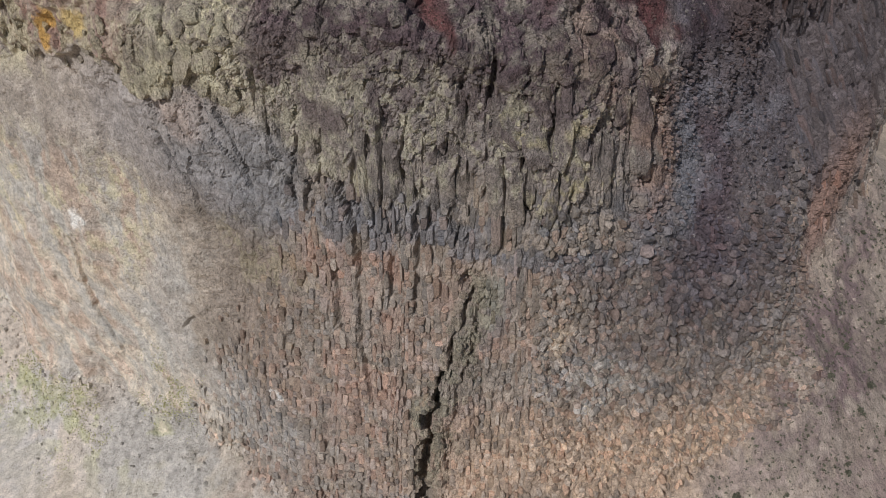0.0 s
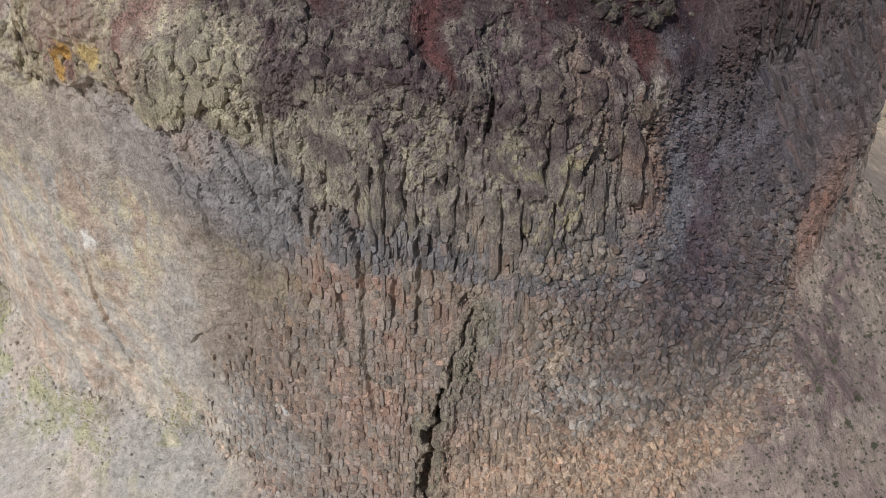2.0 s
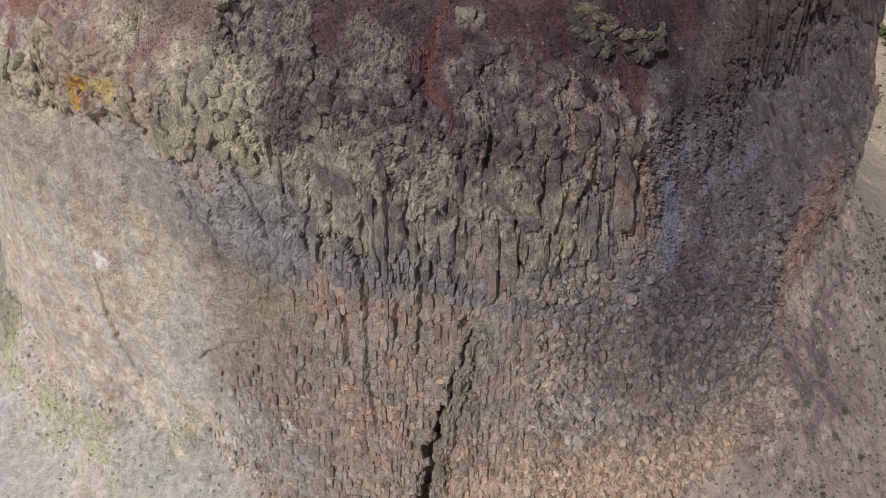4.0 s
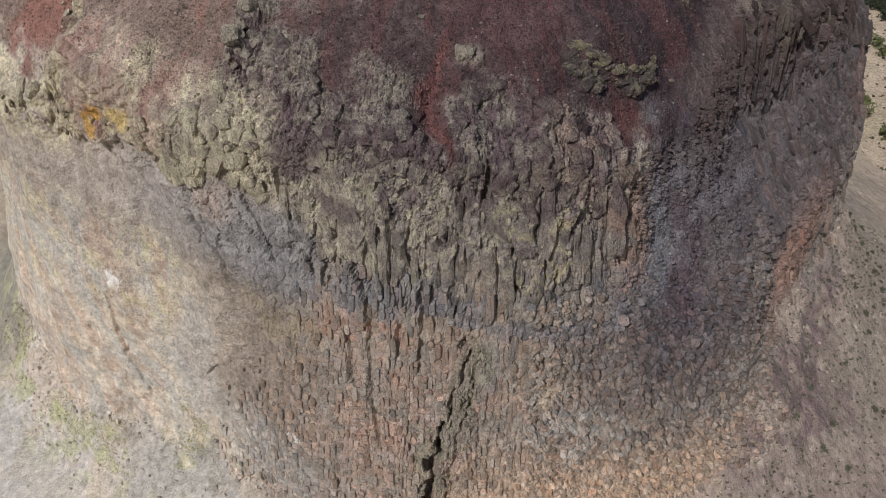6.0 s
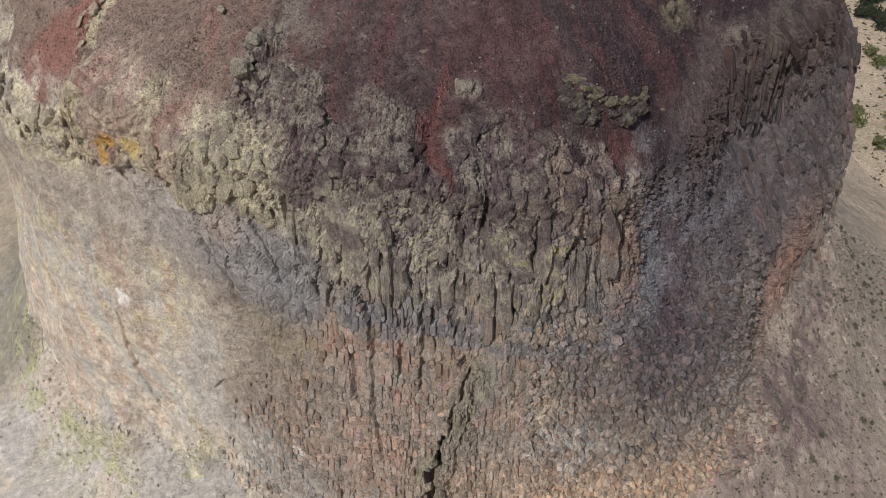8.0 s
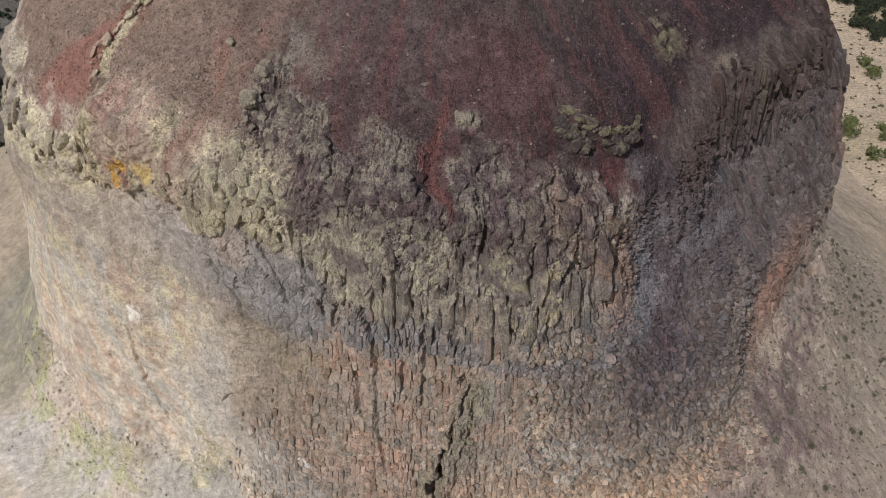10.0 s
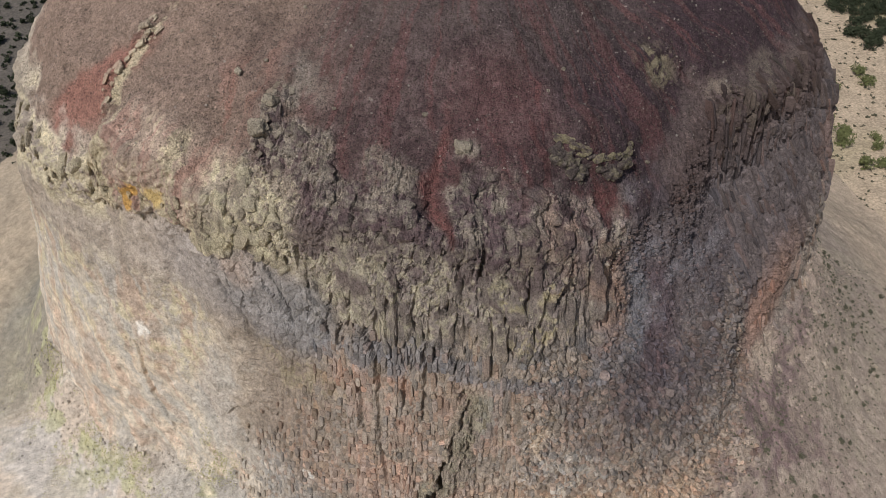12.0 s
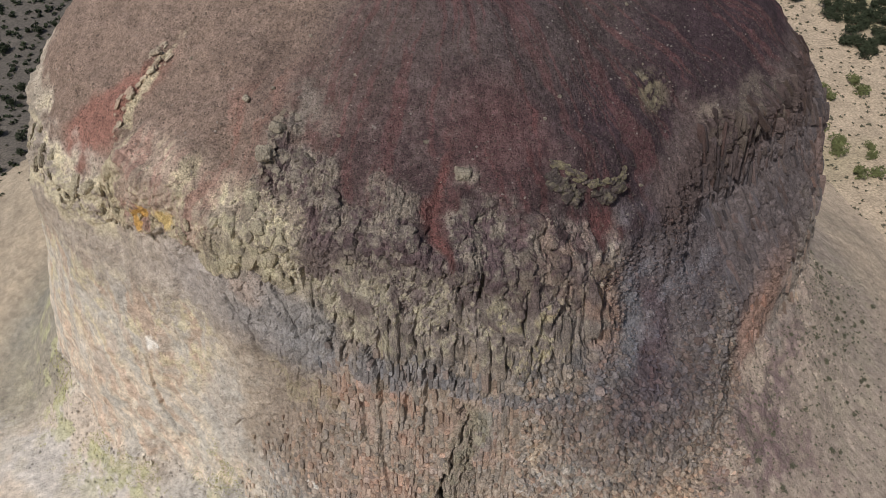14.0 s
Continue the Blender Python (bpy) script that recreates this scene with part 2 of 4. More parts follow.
    c = mix(c, (0.30, 0.195, 0.15), 0.5 * blob(a, zz, -8, 52, 8, 3.2) * step(-0.1, 0.3, n2 + 0.6 * n3))
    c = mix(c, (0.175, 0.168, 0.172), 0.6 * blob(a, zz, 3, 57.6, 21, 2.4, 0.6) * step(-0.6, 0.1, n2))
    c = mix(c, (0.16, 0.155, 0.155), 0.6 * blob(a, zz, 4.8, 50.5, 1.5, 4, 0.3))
    c = mix(c, (0.34, 0.325, 0.295), 0.55 * blob(a, zz, 14, 41, 6, 5, 0.5) * step(-0.4, 0.2, n2 + n3))
    c = mix(c, (0.42, 0.34, 0.26), 0.8 * blob(a, zz, 11, 46.5, 1.3, 1.6, 0.4))
    near = np.abs(a - gully(z) - 0.9)
    c = mix(c, (0.215, 0.20, 0.15), 0.75 * step(2.6, 1.4, near) * step(56, 52, zz) * step(24, 30, zz) * step(-0.5, 0.1, n2 + n3))
    # lichen on the lip
    rocky = bare(a, r, n2)
    lip = step(58.5, 62.5, zz + 1.5 * n2) * step(-22, -17, a) * step(27, 22, a)
    lip = np.maximum(lip, rocky * step(64, 67, zz))
    c = mix(c, (0.228, 0.197, 0.177), 0.9 * lip)
    c = mix(c, (0.108, 0.086, 0.083), 0.9 * lip * step(68.5, 72.5, zz + n2))
    c = mix(c, (0.29, 0.25, 0.205), 0.8 * lip * step(-5, -20, a) * (1 - 0.8 * step(69, 72.5, zz + n2)))
    c = mix(c, (0.235, 0.16, 0.13), 0.7 * lip * step(7, 16, a) * step(-0.5, 0.2, n1 + 0.5 * n2))
    lich = step(-0.12, 0.35, 0.55 * n2 + 1.0 * n3 + 0.25 * n1) * (1 - 0.55 * step(8, 15, a)) * (1 - 0.6 * step(69, 73, zz))
    c = mix(c, (0.30, 0.275, 0.202), 0.75 * lip * lich)
    c = mix(c, (0.36, 0.30, 0.12), 0.28 * np.maximum(blob(a, zz, 9, 67.5, 5, 2.2, 0.6), blob(a, zz, 11, 61.5, 4, 2.5, 0.6)) * step(0.05, 0.35, n2 + 0.6 * n3))
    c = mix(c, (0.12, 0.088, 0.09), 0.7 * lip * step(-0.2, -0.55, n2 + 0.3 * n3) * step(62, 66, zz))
    c = mix(c, (0.11, 0.075, 0.08), 0.7 * rocky * step(70.5, 72.5, zz) * step(-0.1, -0.35, n2 + n3))
    c = mix(c, (0.235, 0.155, 0.125), 0.65 * blob(a, zz, 21, 63, 4.2, 5, 0.4) * step(-0.5, 0.2, n2))
    # bare grey slabs beside the lip
    c = mix(c, (0.235, 0.22, 0.213), 0.85 * blob(a, zz, -26, 60.5, 7.5, 4.6, 0.5))
    c = mix(c, (0.20, 0.192, 0.19), 0.7 * blob(a, zz, -19.5, 58.5, 4, 5, 0.5))
    c = mix(c, (0.34, 0.27, 0.228), 0.7 * blob(a, zz, -30.5, 62.5, 3.6, 2.6, 0.4))
    # pale nose and left rim: tan rock under yellow lichen, red and grey streaks running down it
    run = fbm(a / 1.1, z / 9, r / 14, 4, 63, 0.65)
    above = z - nose_edge(a)
    nose = step(-0.4, 0.4, above + 0.6 * n3) * step(-57, -53, a) * step(-30, -35, a) * step(rim_r - 7, rim_r - 3, r)
    c = mix(c, (0.295, 0.228, 0.182), 0.95 * nose)
    c = mix(c, (0.37, 0.325, 0.225), 0.75 * nose * step(-0.05, 0.4, run + 0.4 * n3 - 0.06 * (above - 3)))
    c = mix(c, (0.27, 0.165, 0.135), 0.75 * nose * step(-0.15, -0.5, run + 0.2 * n2))
    slab = step(-0.5, 0.3, above + 0.5 * n2) * step(-37, -34, a) * step(-19, -24, a) * step(rim_r - 5, rim_r - 2, r)
    c = mix(c, (0.33, 0.285, 0.225), 0.9 * slab)
    c = mix(c, (0.43, 0.39, 0.27), 0.8 * slab * step(-0.2, 0.2, n2 + n3))
    rimrock = step(58.0, 62.0, zz) * step(-50, -54, a) * step(-76, -71, a) * step(rim_r - 2.6, rim_r - 0.8, r + n2)
    c = mix(c, (0.40, 0.355, 0.25), 0.85 * rimrock * step(-0.3, 0.15, n2 + 0.6 * n3))
    c = mix(c, (0.30, 0.255, 0.21), 0.7 * step(-42, -48, a) * step(52, 56, zz) * step(0.3, -0.3, above) * step(0.2, -0.2, n2))
    c = mix(c, (0.43, 0.255, 0.08), 0.95 * blob(a + 0.3 * n3, z, -46.9, 67.4, 0.85, 2.4, 0.2))
    c = mix(c, (0.43, 0.32, 0.14), 0.9 * blob(a + 0.6 * n3, z + 0.3 * n3, -42.3, 69.3, 2.0, 1.2, 0.3))
    c = mix(c, (0.76, 0.73, 0.68), 0.9 * blob(a + 0.8 * n3, z, -48.6, 45.7, 0.8, 1.4, 0.5) + 0.6 * blob(a + n3, z, -17.8, 33.3, 1.0, 0.8, 0.5))
    # scree of the dome: dark red stone, with cloud shade put into its colour, most on the right
    dome = step(rim_r - 1.0, rim_r - 3.5, r + 1.5 * n2)
    s = np.zeros(p.shape) + (0.060, 0.039, 0.040)
    s = mix(s, (0.088, 0.066, 0.062), 0.5 * step(-0.3, 0.5, n2 + 0.7 * n3))
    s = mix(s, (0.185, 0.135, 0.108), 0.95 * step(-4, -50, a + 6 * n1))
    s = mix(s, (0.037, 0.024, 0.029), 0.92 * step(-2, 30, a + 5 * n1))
    s = mix(s, (0.080, 0.064, 0.060), 0.5 * step(34, 26, r + 3 * n1) * step(-45, -20, a))
    trickle = fbm(a / 1.6, r / 16, a * 0, 4, 67, 0.6)
    s = mix(s, (0.20, 0.100, 0.080), 0.9 * blob(a - np.interp(r, (38, 47, 56), (-57.5, -60, -63)), r, 0, 47.5, 3.4, 8.5, 0.35)
            + 0.7 * blob(a - np.interp(r, (33, 40, 47), (-34, -36.5, -37.5)), r, 0, 41, 3.0, 8.5, 0.6) * step(-0.25, 0.2, trickle + 0.3 * n2))
    s = mix(s, (0.098, 0.044, 0.043), 0.5 * step(0.1, 0.5, trickle) * step(-36, -20, a) + 0.8 * blob(a + 0.5 * (r - 44), r, 21.5, 44.6, 3.2, 1.8, 0.6) + 0.4 * blob(a, r, 9, 36, 7, 5, 0.7))
    s = mix(s, (0.112, 0.050, 0.046), 0.9 * blob(a - np.interp(r, (33, 39, 43, 46, 49), (2.0, 0.5, -1.2, -1.2, -0.3)), r + 1.2 * n2, 0, 43, 0.95, 6.2, 0.6))
    s = mix(s, (0.145, 0.125, 0.108), 0.8 * blob(a, r, -25.5, 36.5, 4.5, 6, 0.6) * step(-0.5, 0.1, n2))
    s = mix(s, (0.33, 0.285, 0.20), 0.9 * blob(a - np.interp(r, (36, 43, 50, 54), (-60, -57, -52, -51)), r + n2, 0, 45, 1.1, 10, 0.5) * step(-0.6, -0.1, n2 + n3))
    s = mix(s, (0.17, 0.15, 0.095), 0.6 * blob(a, r, 46.5, 33.5, 4, 2.2, 0.6) * step(-0.2, 0.2, n2 + n3))
    over = np.maximum(dome * (1 - 0.75 * step(33, 38, a) * step(rim_r - 4.5, rim_r - 2.5, r + n2)), step(68.0, 71.0, zz) * lip)
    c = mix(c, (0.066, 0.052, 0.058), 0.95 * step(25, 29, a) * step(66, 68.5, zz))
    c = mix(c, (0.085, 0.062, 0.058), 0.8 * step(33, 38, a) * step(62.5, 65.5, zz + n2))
    c = mix(c, (0.13, 0.115, 0.085), 0.35 * step(50, 55, a) * step(80, 70, a) * step(66, 69, zz) * step(0.0, 0.4, n2 + n3))
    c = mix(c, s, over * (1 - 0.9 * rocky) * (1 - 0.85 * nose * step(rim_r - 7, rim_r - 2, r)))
    # talus
    fr, fz = curve(FOOT_R, a), curve(FOOT_Z, a)
    tal = step(fz + 1.5, fz - 1.5, zz + 1.4 * n2)
    t = np.zeros(p.shape) + (0.37, 0.30, 0.245)
    t = mix(t, (0.50, 0.43, 0.36), 0.85 * step(-10, -35, a))
    t = mix(t, (0.45, 0.425, 0.40), 0.7 * step(-40, -52, a) * step(0.0, 0.4, n1 + 0.3 * n2))
    t = mix(t, (0.20, 0.185, 0.145), 0.8 * step(-68, -76, a))
    t = mix(t, (0.155, 0.108, 0.112), 0.85 * blob(a, r, 52, 63, 22, 7, 0.7) * step(-0.9, 0.1, n2 + n1))
    t = mix(t, (0.20, 0.135, 0.13), 0.6 * blob(a, r, 47, 71, 9, 9, 0.7) * step(-0.4, 0.3, n2 + n1))
    t = mix(t, (0.36, 0.34, 0.31), 0.8 * blob(a, r, -36, 60, 14, 9))
    t = mix(t, (0.30, 0.265, 0.19), 0.35 * step(0.0, 0.5, n2))
    t = mix(t, (0.47, 0.37, 0.27), 0.6 * step(84, 96, r))
    t = mix(t, (0.34, 0.335, 0.20), 0.75 * step(-36, -42, a) * step(fr + 12, fr + 4, r) * step(0.0, 0.4, n2 + 0.3 * n1) + 0.5 * blob(a, zz, -40, 20, 4, 4) * step(-0.1, 0.4, n2))
    c = mix(c, t, tal)
    return np.clip(c * (1 + 0.16 * n3 + 0.10 * n2)[..., None], 0.02, 0.9)


# ---- materials ----
def rock_material(name, grain=1.0, bump=0.5, rough=0.92, speck=0.5, attr="tint", colour=None, pebble=0.0, contrast=0.3, cracks=0.0):
    m = bpy.data.materials.new(name)
    m.use_nodes = True
    nt = m.node_tree
    bsdf = nt.nodes["Principled BSDF"]
    geo = nt.nodes.new("ShaderNodeNewGeometry")
    fine = nt.nodes.new("ShaderNodeTexNoise")
    fine.inputs["Scale"].default_value, fine.inputs["Detail"].default_value, fine.inputs["Roughness"].default_value = 3.2 / grain, 5.0, 0.56
    coarse = nt.nodes.new("ShaderNodeTexNoise")
    coarse.inputs["Scale"].default_value, coarse.inputs["Detail"].default_value = 0.45 / grain, 5.0
    for n in (fine, coarse):
        nt.links.new(geo.outputs["Position"], n.inputs["Vector"])
    ramp = nt.nodes.new("ShaderNodeMapRange")
    ramp.inputs["From Min"].default_value, ramp.inputs["From Max"].default_value = 0.25, 0.75
    ramp.inputs["To Min"].default_value, ramp.inputs["To Max"].default_value = 1 - speck, 1 + speck
    nt.links.new(fine.outputs["Fac"], ramp.inputs["Value"])
    ramp2 = nt.nodes.new("ShaderNodeMapRange")
    ramp2.inputs["From Min"].default_value, ramp2.inputs["From Max"].default_value = 0.3, 0.7
    ramp2.inputs["To Min"].default_value, ramp2.inputs["To Max"].default_value = 0.84, 1.16
    nt.links.new(coarse.outputs["Fac"], ramp2.inputs["Value"])
    mul = nt.nodes.new("ShaderNodeMath")
    mul.operation = "MULTIPLY"
    nt.links.new(ramp.outputs["Result"], mul.inputs[0])
    nt.links.new(ramp2.outputs["Result"], mul.inputs[1])
    height = fine.outputs["Fac"]
    if pebble > 0:
        vor = nt.nodes.new("ShaderNodeTexVoronoi")
        vor.inputs["Scale"].default_value, vor.inputs["Detail"].default_value, vor.inputs["Roughness"].default_value = 1.0 / pebble, 2.0, 0.6
        nt.links.new(geo.outputs["Position"], vor.inputs["Vector"])
        sep = nt.nodes.new("ShaderNodeSeparateColor")
        nt.links.new(vor.outputs["Color"], sep.inputs["Color"])
        rp = nt.nodes.new("ShaderNodeMapRange")
        rp.inputs["To Min"].default_value, rp.inputs["To Max"].default_value = 1 - contrast, 1 + contrast
        nt.links.new(sep.outputs["Red"], rp.inputs["Value"])
        mul0 = mul
        mul = nt.nodes.new("ShaderNodeMath")
        mul.operation = "MULTIPLY"
        nt.links.new(mul0.outputs["Value"], mul.inputs[0])
        nt.links.new(rp.outputs["Result"], mul.inputs[1])
        sub = nt.nodes.new("ShaderNodeMath")
        sub.operation = "SUBTRACT"
        nt.links.new(fine.outputs["Fac"], sub.inputs[0])
        nt.links.new(vor.outputs["Distance"], sub.inputs[1])
        height = sub.outputs["Value"]
    sc = nt.nodes.new("ShaderNodeVectorMath")
    sc.operation = "SCALE"
    if cracks > 0:
        warp = nt.nodes.new("ShaderNodeTexNoise")
        warp.inputs["Scale"].default_value, warp.inputs["Detail"].default_value = 0.9 / cracks, 3.0
        nt.links.new(geo.outputs["Position"], warp.inputs["Vector"])
        wob = nt.nodes.new("ShaderNodeVectorMath")
        wob.operation = "MULTIPLY_ADD"
        wob.inputs[1].default_value = (0.9 * cracks, 0.9 * cracks, 0.9 * cracks)
        nt.links.new(warp.outputs["Color"], wob.inputs[0])
        nt.links.new(geo.outputs["Position"], wob.inputs[2])
        tall = nt.nodes.new("ShaderNodeVectorMath")
        tall.operation = "MULTIPLY"
        tall.inputs[1].default_value = (1.0, 1.0, 0.3)
        nt.links.new(wob.outputs["Vector"], tall.inputs[0])
        # thin cracks without geometry: their shade goes into the colour, relief into the bump
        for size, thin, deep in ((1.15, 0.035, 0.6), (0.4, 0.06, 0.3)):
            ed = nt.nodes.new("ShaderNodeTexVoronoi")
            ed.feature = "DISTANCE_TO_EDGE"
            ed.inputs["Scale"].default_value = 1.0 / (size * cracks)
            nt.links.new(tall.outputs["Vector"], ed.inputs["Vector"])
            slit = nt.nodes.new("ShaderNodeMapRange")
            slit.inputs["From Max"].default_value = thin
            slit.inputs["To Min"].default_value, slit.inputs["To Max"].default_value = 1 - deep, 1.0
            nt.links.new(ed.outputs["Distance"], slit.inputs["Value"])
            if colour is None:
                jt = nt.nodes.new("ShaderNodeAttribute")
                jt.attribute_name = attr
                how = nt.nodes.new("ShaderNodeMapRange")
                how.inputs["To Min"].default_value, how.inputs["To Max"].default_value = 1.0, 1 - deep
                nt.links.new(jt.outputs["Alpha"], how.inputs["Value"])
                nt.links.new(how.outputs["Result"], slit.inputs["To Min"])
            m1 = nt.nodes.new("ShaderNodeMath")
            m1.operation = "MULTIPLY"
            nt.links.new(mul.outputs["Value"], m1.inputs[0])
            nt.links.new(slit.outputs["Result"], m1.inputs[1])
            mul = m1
            m2 = nt.nodes.new("ShaderNodeMath")
            m2.operation = "ADD"
            nt.links.new(height, m2.inputs[0])
            nt.links.new(slit.outputs["Result"], m2.inputs[1])
            height = m2.outputs["Value"]
    if colour is None:
        at = nt.nodes.new("ShaderNodeAttribute")
        at.attribute_name = attr
        nt.links.new(at.outputs["Color"], sc.inputs[0])
    else:
        sc.inputs[0].default_value = colour
    nt.links.new(mul.outputs["Value"], sc.inputs["Scale"])
    nt.links.new(sc.outputs["Vector"], bsdf.inputs["Base Color"])
    bsdf.inputs["Roughness"].default_value = rough
    bsdf.inputs["Specular IOR Level"].default_value = 0.25
    bp = nt.nodes.new("ShaderNodeBump")
    bp.inputs["Strength"].default_value, bp.inputs["Distance"].default_value = bump, 0.25 * grain
    nt.links.new(height, bp.inputs["Height"])
    nt.links.new(bp.outputs["Normal"], bsdf.inputs["Normal"])
    return m


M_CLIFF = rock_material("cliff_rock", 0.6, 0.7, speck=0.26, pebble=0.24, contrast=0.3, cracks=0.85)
M_SCREE = rock_material("scree", 0.35, 1.0, speck=0.45, pebble=0.19, contrast=0.7)
M_TALUS = rock_material("talus_gravel", 0.5, 0.6, speck=0.26, pebble=0.26, contrast=0.24)
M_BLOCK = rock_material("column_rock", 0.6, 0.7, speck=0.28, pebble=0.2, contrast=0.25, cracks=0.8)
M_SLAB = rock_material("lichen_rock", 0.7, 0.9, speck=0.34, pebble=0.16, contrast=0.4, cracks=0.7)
M_STONE = rock_material("loose_stone", 0.4, 0.4)


def leaf_material(name, colour):
    m = rock_material(name, 0.5, 0.0, 0.8, colour=colour)
    return m


# ---- mesh helpers ----
def mesh_from(name, verts, faces, material, colours=None, smooth=False, joints=None):
    """A mesh from arrays; faces: one array of quads, or a list of arrays of one width each."""
    me = bpy.data.meshes.new(name)
    blocks = faces if isinstance(faces, list) else [faces]
    verts = np.asarray(verts, np.float32).reshape(-1, 3)
    loops = np.concatenate([np.asarray(f, np.int32).ravel() for f in blocks])
    sizes = np.concatenate([np.full(len(f), np.shape(f)[1], np.int32) for f in blocks])
    me.vertices.add(len(verts))
    me.vertices.foreach_set("co", verts.ravel())
    me.loops.add(len(loops))
    me.loops.foreach_set("vertex_index", loops)
    me.polygons.add(len(sizes))
    me.polygons.foreach_set("loop_start", np.concatenate([[0], np.cumsum(sizes)[:-1]]).astype(np.int32))
    me.polygons.foreach_set("use_smooth", np.full(len(sizes), smooth))
    me.update(calc_edges=True)
    if colours is not None:
        at = me.attributes.new("tint", "FLOAT_COLOR", "POINT")
        at.data.foreach_set("color", np.concatenate([colours, np.ones((len(verts), 1)) if joints is None else np.asarray(joints).reshape(-1, 1)], 1).astype(np.float32).ravel())
    me.materials.append(material)
    return me


def under(ob, parent):
    ob.parent = parent
    return ob


# ---- the butte's own surface ----
A2, R2 = np.meshgrid(BEARING, np.arange(ROW[-1] + 1), indexing="xy")
SR, SZ = profile(BEARING)
SMOOTH = xyz(A2, SR, SZ)


def normals(p):
    du = np.gradient(p, axis=1)
    dv = np.gradient(p, axis=0)
    n = np.cross(du, dv)
    return n / np.maximum(np.linalg.norm(n, axis=-1, keepdims=True), 1e-9)


NORM = normals(SMOOTH)
if NORM[ROW[4], len(BEARING) // 2, 1] > 0:
    NORM = -NORM

_x, _y, _z = SMOOTH[..., 0], SMOOTH[..., 1], SMOOTH[..., 2]
cliffy = step(ROW[3] - 6, ROW[3] + 8, R2) * step(ROW[6] + 14, ROW[6] - 6, R2)
lippy = step(ROW[5] - 14, ROW[5] + 6, R2) * step(ROW[6] + 16, ROW[6] + 2, R2) * step(-32, -26, A2) * step(25, 19, A2)
domey = step(ROW[6] - 4, ROW[6] + 12, R2)
bowl = step(-1.0, 1.5, _z - np.interp(A2, (-30, -22, -17, -9, 0, 10, 16, 22), (68, 66.5, 64, 60.5, 58, 58, 58.5, 61)))
big = fbm(_x / 7, _y / 7, _z / 11, 3, 41)
rough = fbm(_x / 1.6, _y / 1.6, _z / 1.6, 4, 51, 0.6)
arc = np.radians(A2) * 52
f1, f2, cid = cells(arc / 2.3 + 0.25 * rough, _z / 6.5 + 0.3 * big, 61)
tight = step(9, 20, A2)
f1b, f2b, cidb = cells(arc / (0.9 - 0.2 * tight) + 0.2 * rough, _z / (2.2 - 1.3 * tight), 71)
f1p, f2p, cidp = cells(arc / 3.2 + 0.06 * _z + 0.3 * rough, _z / 4.5 - 0.05 * arc, 73)
plate = step(0.0, 0.22, f2p - f1p) * (0.4 + cidp) - 0.5
lump = step(0.0, 0.3, f2 - f1) * (0.5 + 0.8 * cid) - 0.5
fine = step(0.0, 0.35, f2b - f1b) * (0.4 + 0.7 * cidb) - 0.4
disp = 0.55 * big * cliffy + (0.22 - 0.12 * step(-28, -36, A2)) * rough * cliffy + 0.45 * lump * lippy * (0.35 + 0.65 * bowl)
disp = disp + (0.2 * fine * (1 - 0.65 * step(18, 26, A2) * step(50, 56, _z))) * cliffy * (1 - lippy) * step(-34, -22, A2) + (0.13 * fbm(arc / 1.0, _z / 3.2, _z * 0, 3, 57, 0.55) + 0.09 * plate) * cliffy * step(-22, -34, A2)
# joints of the lip: tall leaning columns below, knobbly broken rock above, thin deep gaps between
warp = fbm(_x / 2.2, _y / 2.2, _z / 4.0, 3, 43, 0.6)
g1, g2, gid = cells(arc / 1.5 + 0.35 * warp - 0.03 * _z, _z / 6.0 + 0.4 * warp, 62)
k1, k2, kid = cells(arc / 0.62 + 0.35 * rough, _z / 1.5 + 0.5 * warp, 64)
h1, h2, hid = cells(arc / 1.15 + 0.5 * warp, SR * 0.5 + _z / 1.3 + 0.4 * rough, 65)
i1, i2, iid = cells(arc / 0.5 + 0.3 * rough, SR * 1.1 + _z / 0.62 + 0.3 * rough, 66)
col_zone = step(55.5, 58.5, _z) * step(69.5, 65.5, _z + 1.5 * warp) * step(-20, -16.5, A2) * step(25, 22, A2)
knob_zone = np.maximum(step(64.5, 68, _z) * step(ROW[6] + 10, ROW[6], R2), bare(A2, SR, fbm(_x / 2.4, _y / 2.4, _z / 2.4, 4, 21)) * step(ROW[6] - 8, ROW[6], R2)) * step(-37, -33, A2) * step(25, 22, A2)
cut = lambda near, second, w: step(w, 0.0, second - near)
disp = disp + col_zone * (0.55 * (gid - 0.45) - 0.75 * cut(g1, g2, 0.13) * (0.4 + 0.9 * gid) - 0.5 * g1**2 + 0.22 * (kid - 0.5) - 0.16 * cut(k1, k2, 0.16))
disp = disp + knob_zone * (0.42 * (hid - 0.35) - 0.4 * cut(h1, h2, 0.16) * hid - 0.25 * h1**2 + 0.26 * (iid - 0.4) - 0.16 * cut(i1, i2, 0.2))
# undercut below the nose, flat split slabs beside the lip
disp = disp + 0.75 * (step(-0.35, 0.35, _z - nose_edge(A2) + 0.7 * warp) - 0.5) * step(-57, -52, A2) * step(-20, -27, A2) * step(56, 60, _z) * step(ROW[6] + 8, ROW[6] - 6, R2)
q1, q2, qid = cells((arc + 0.55 * _z) / 2.2 + 0.2 * rough, (_z - 0.25 * arc) / 5.0 + 0.2 * warp, 68)
slabs = blob(A2, _z, -27, 61, 9, 5.5, 0.4)
disp = disp + slabs * (0.4 * (qid - 0.5) - 0.35 * cut(q1, q2, 0.07))
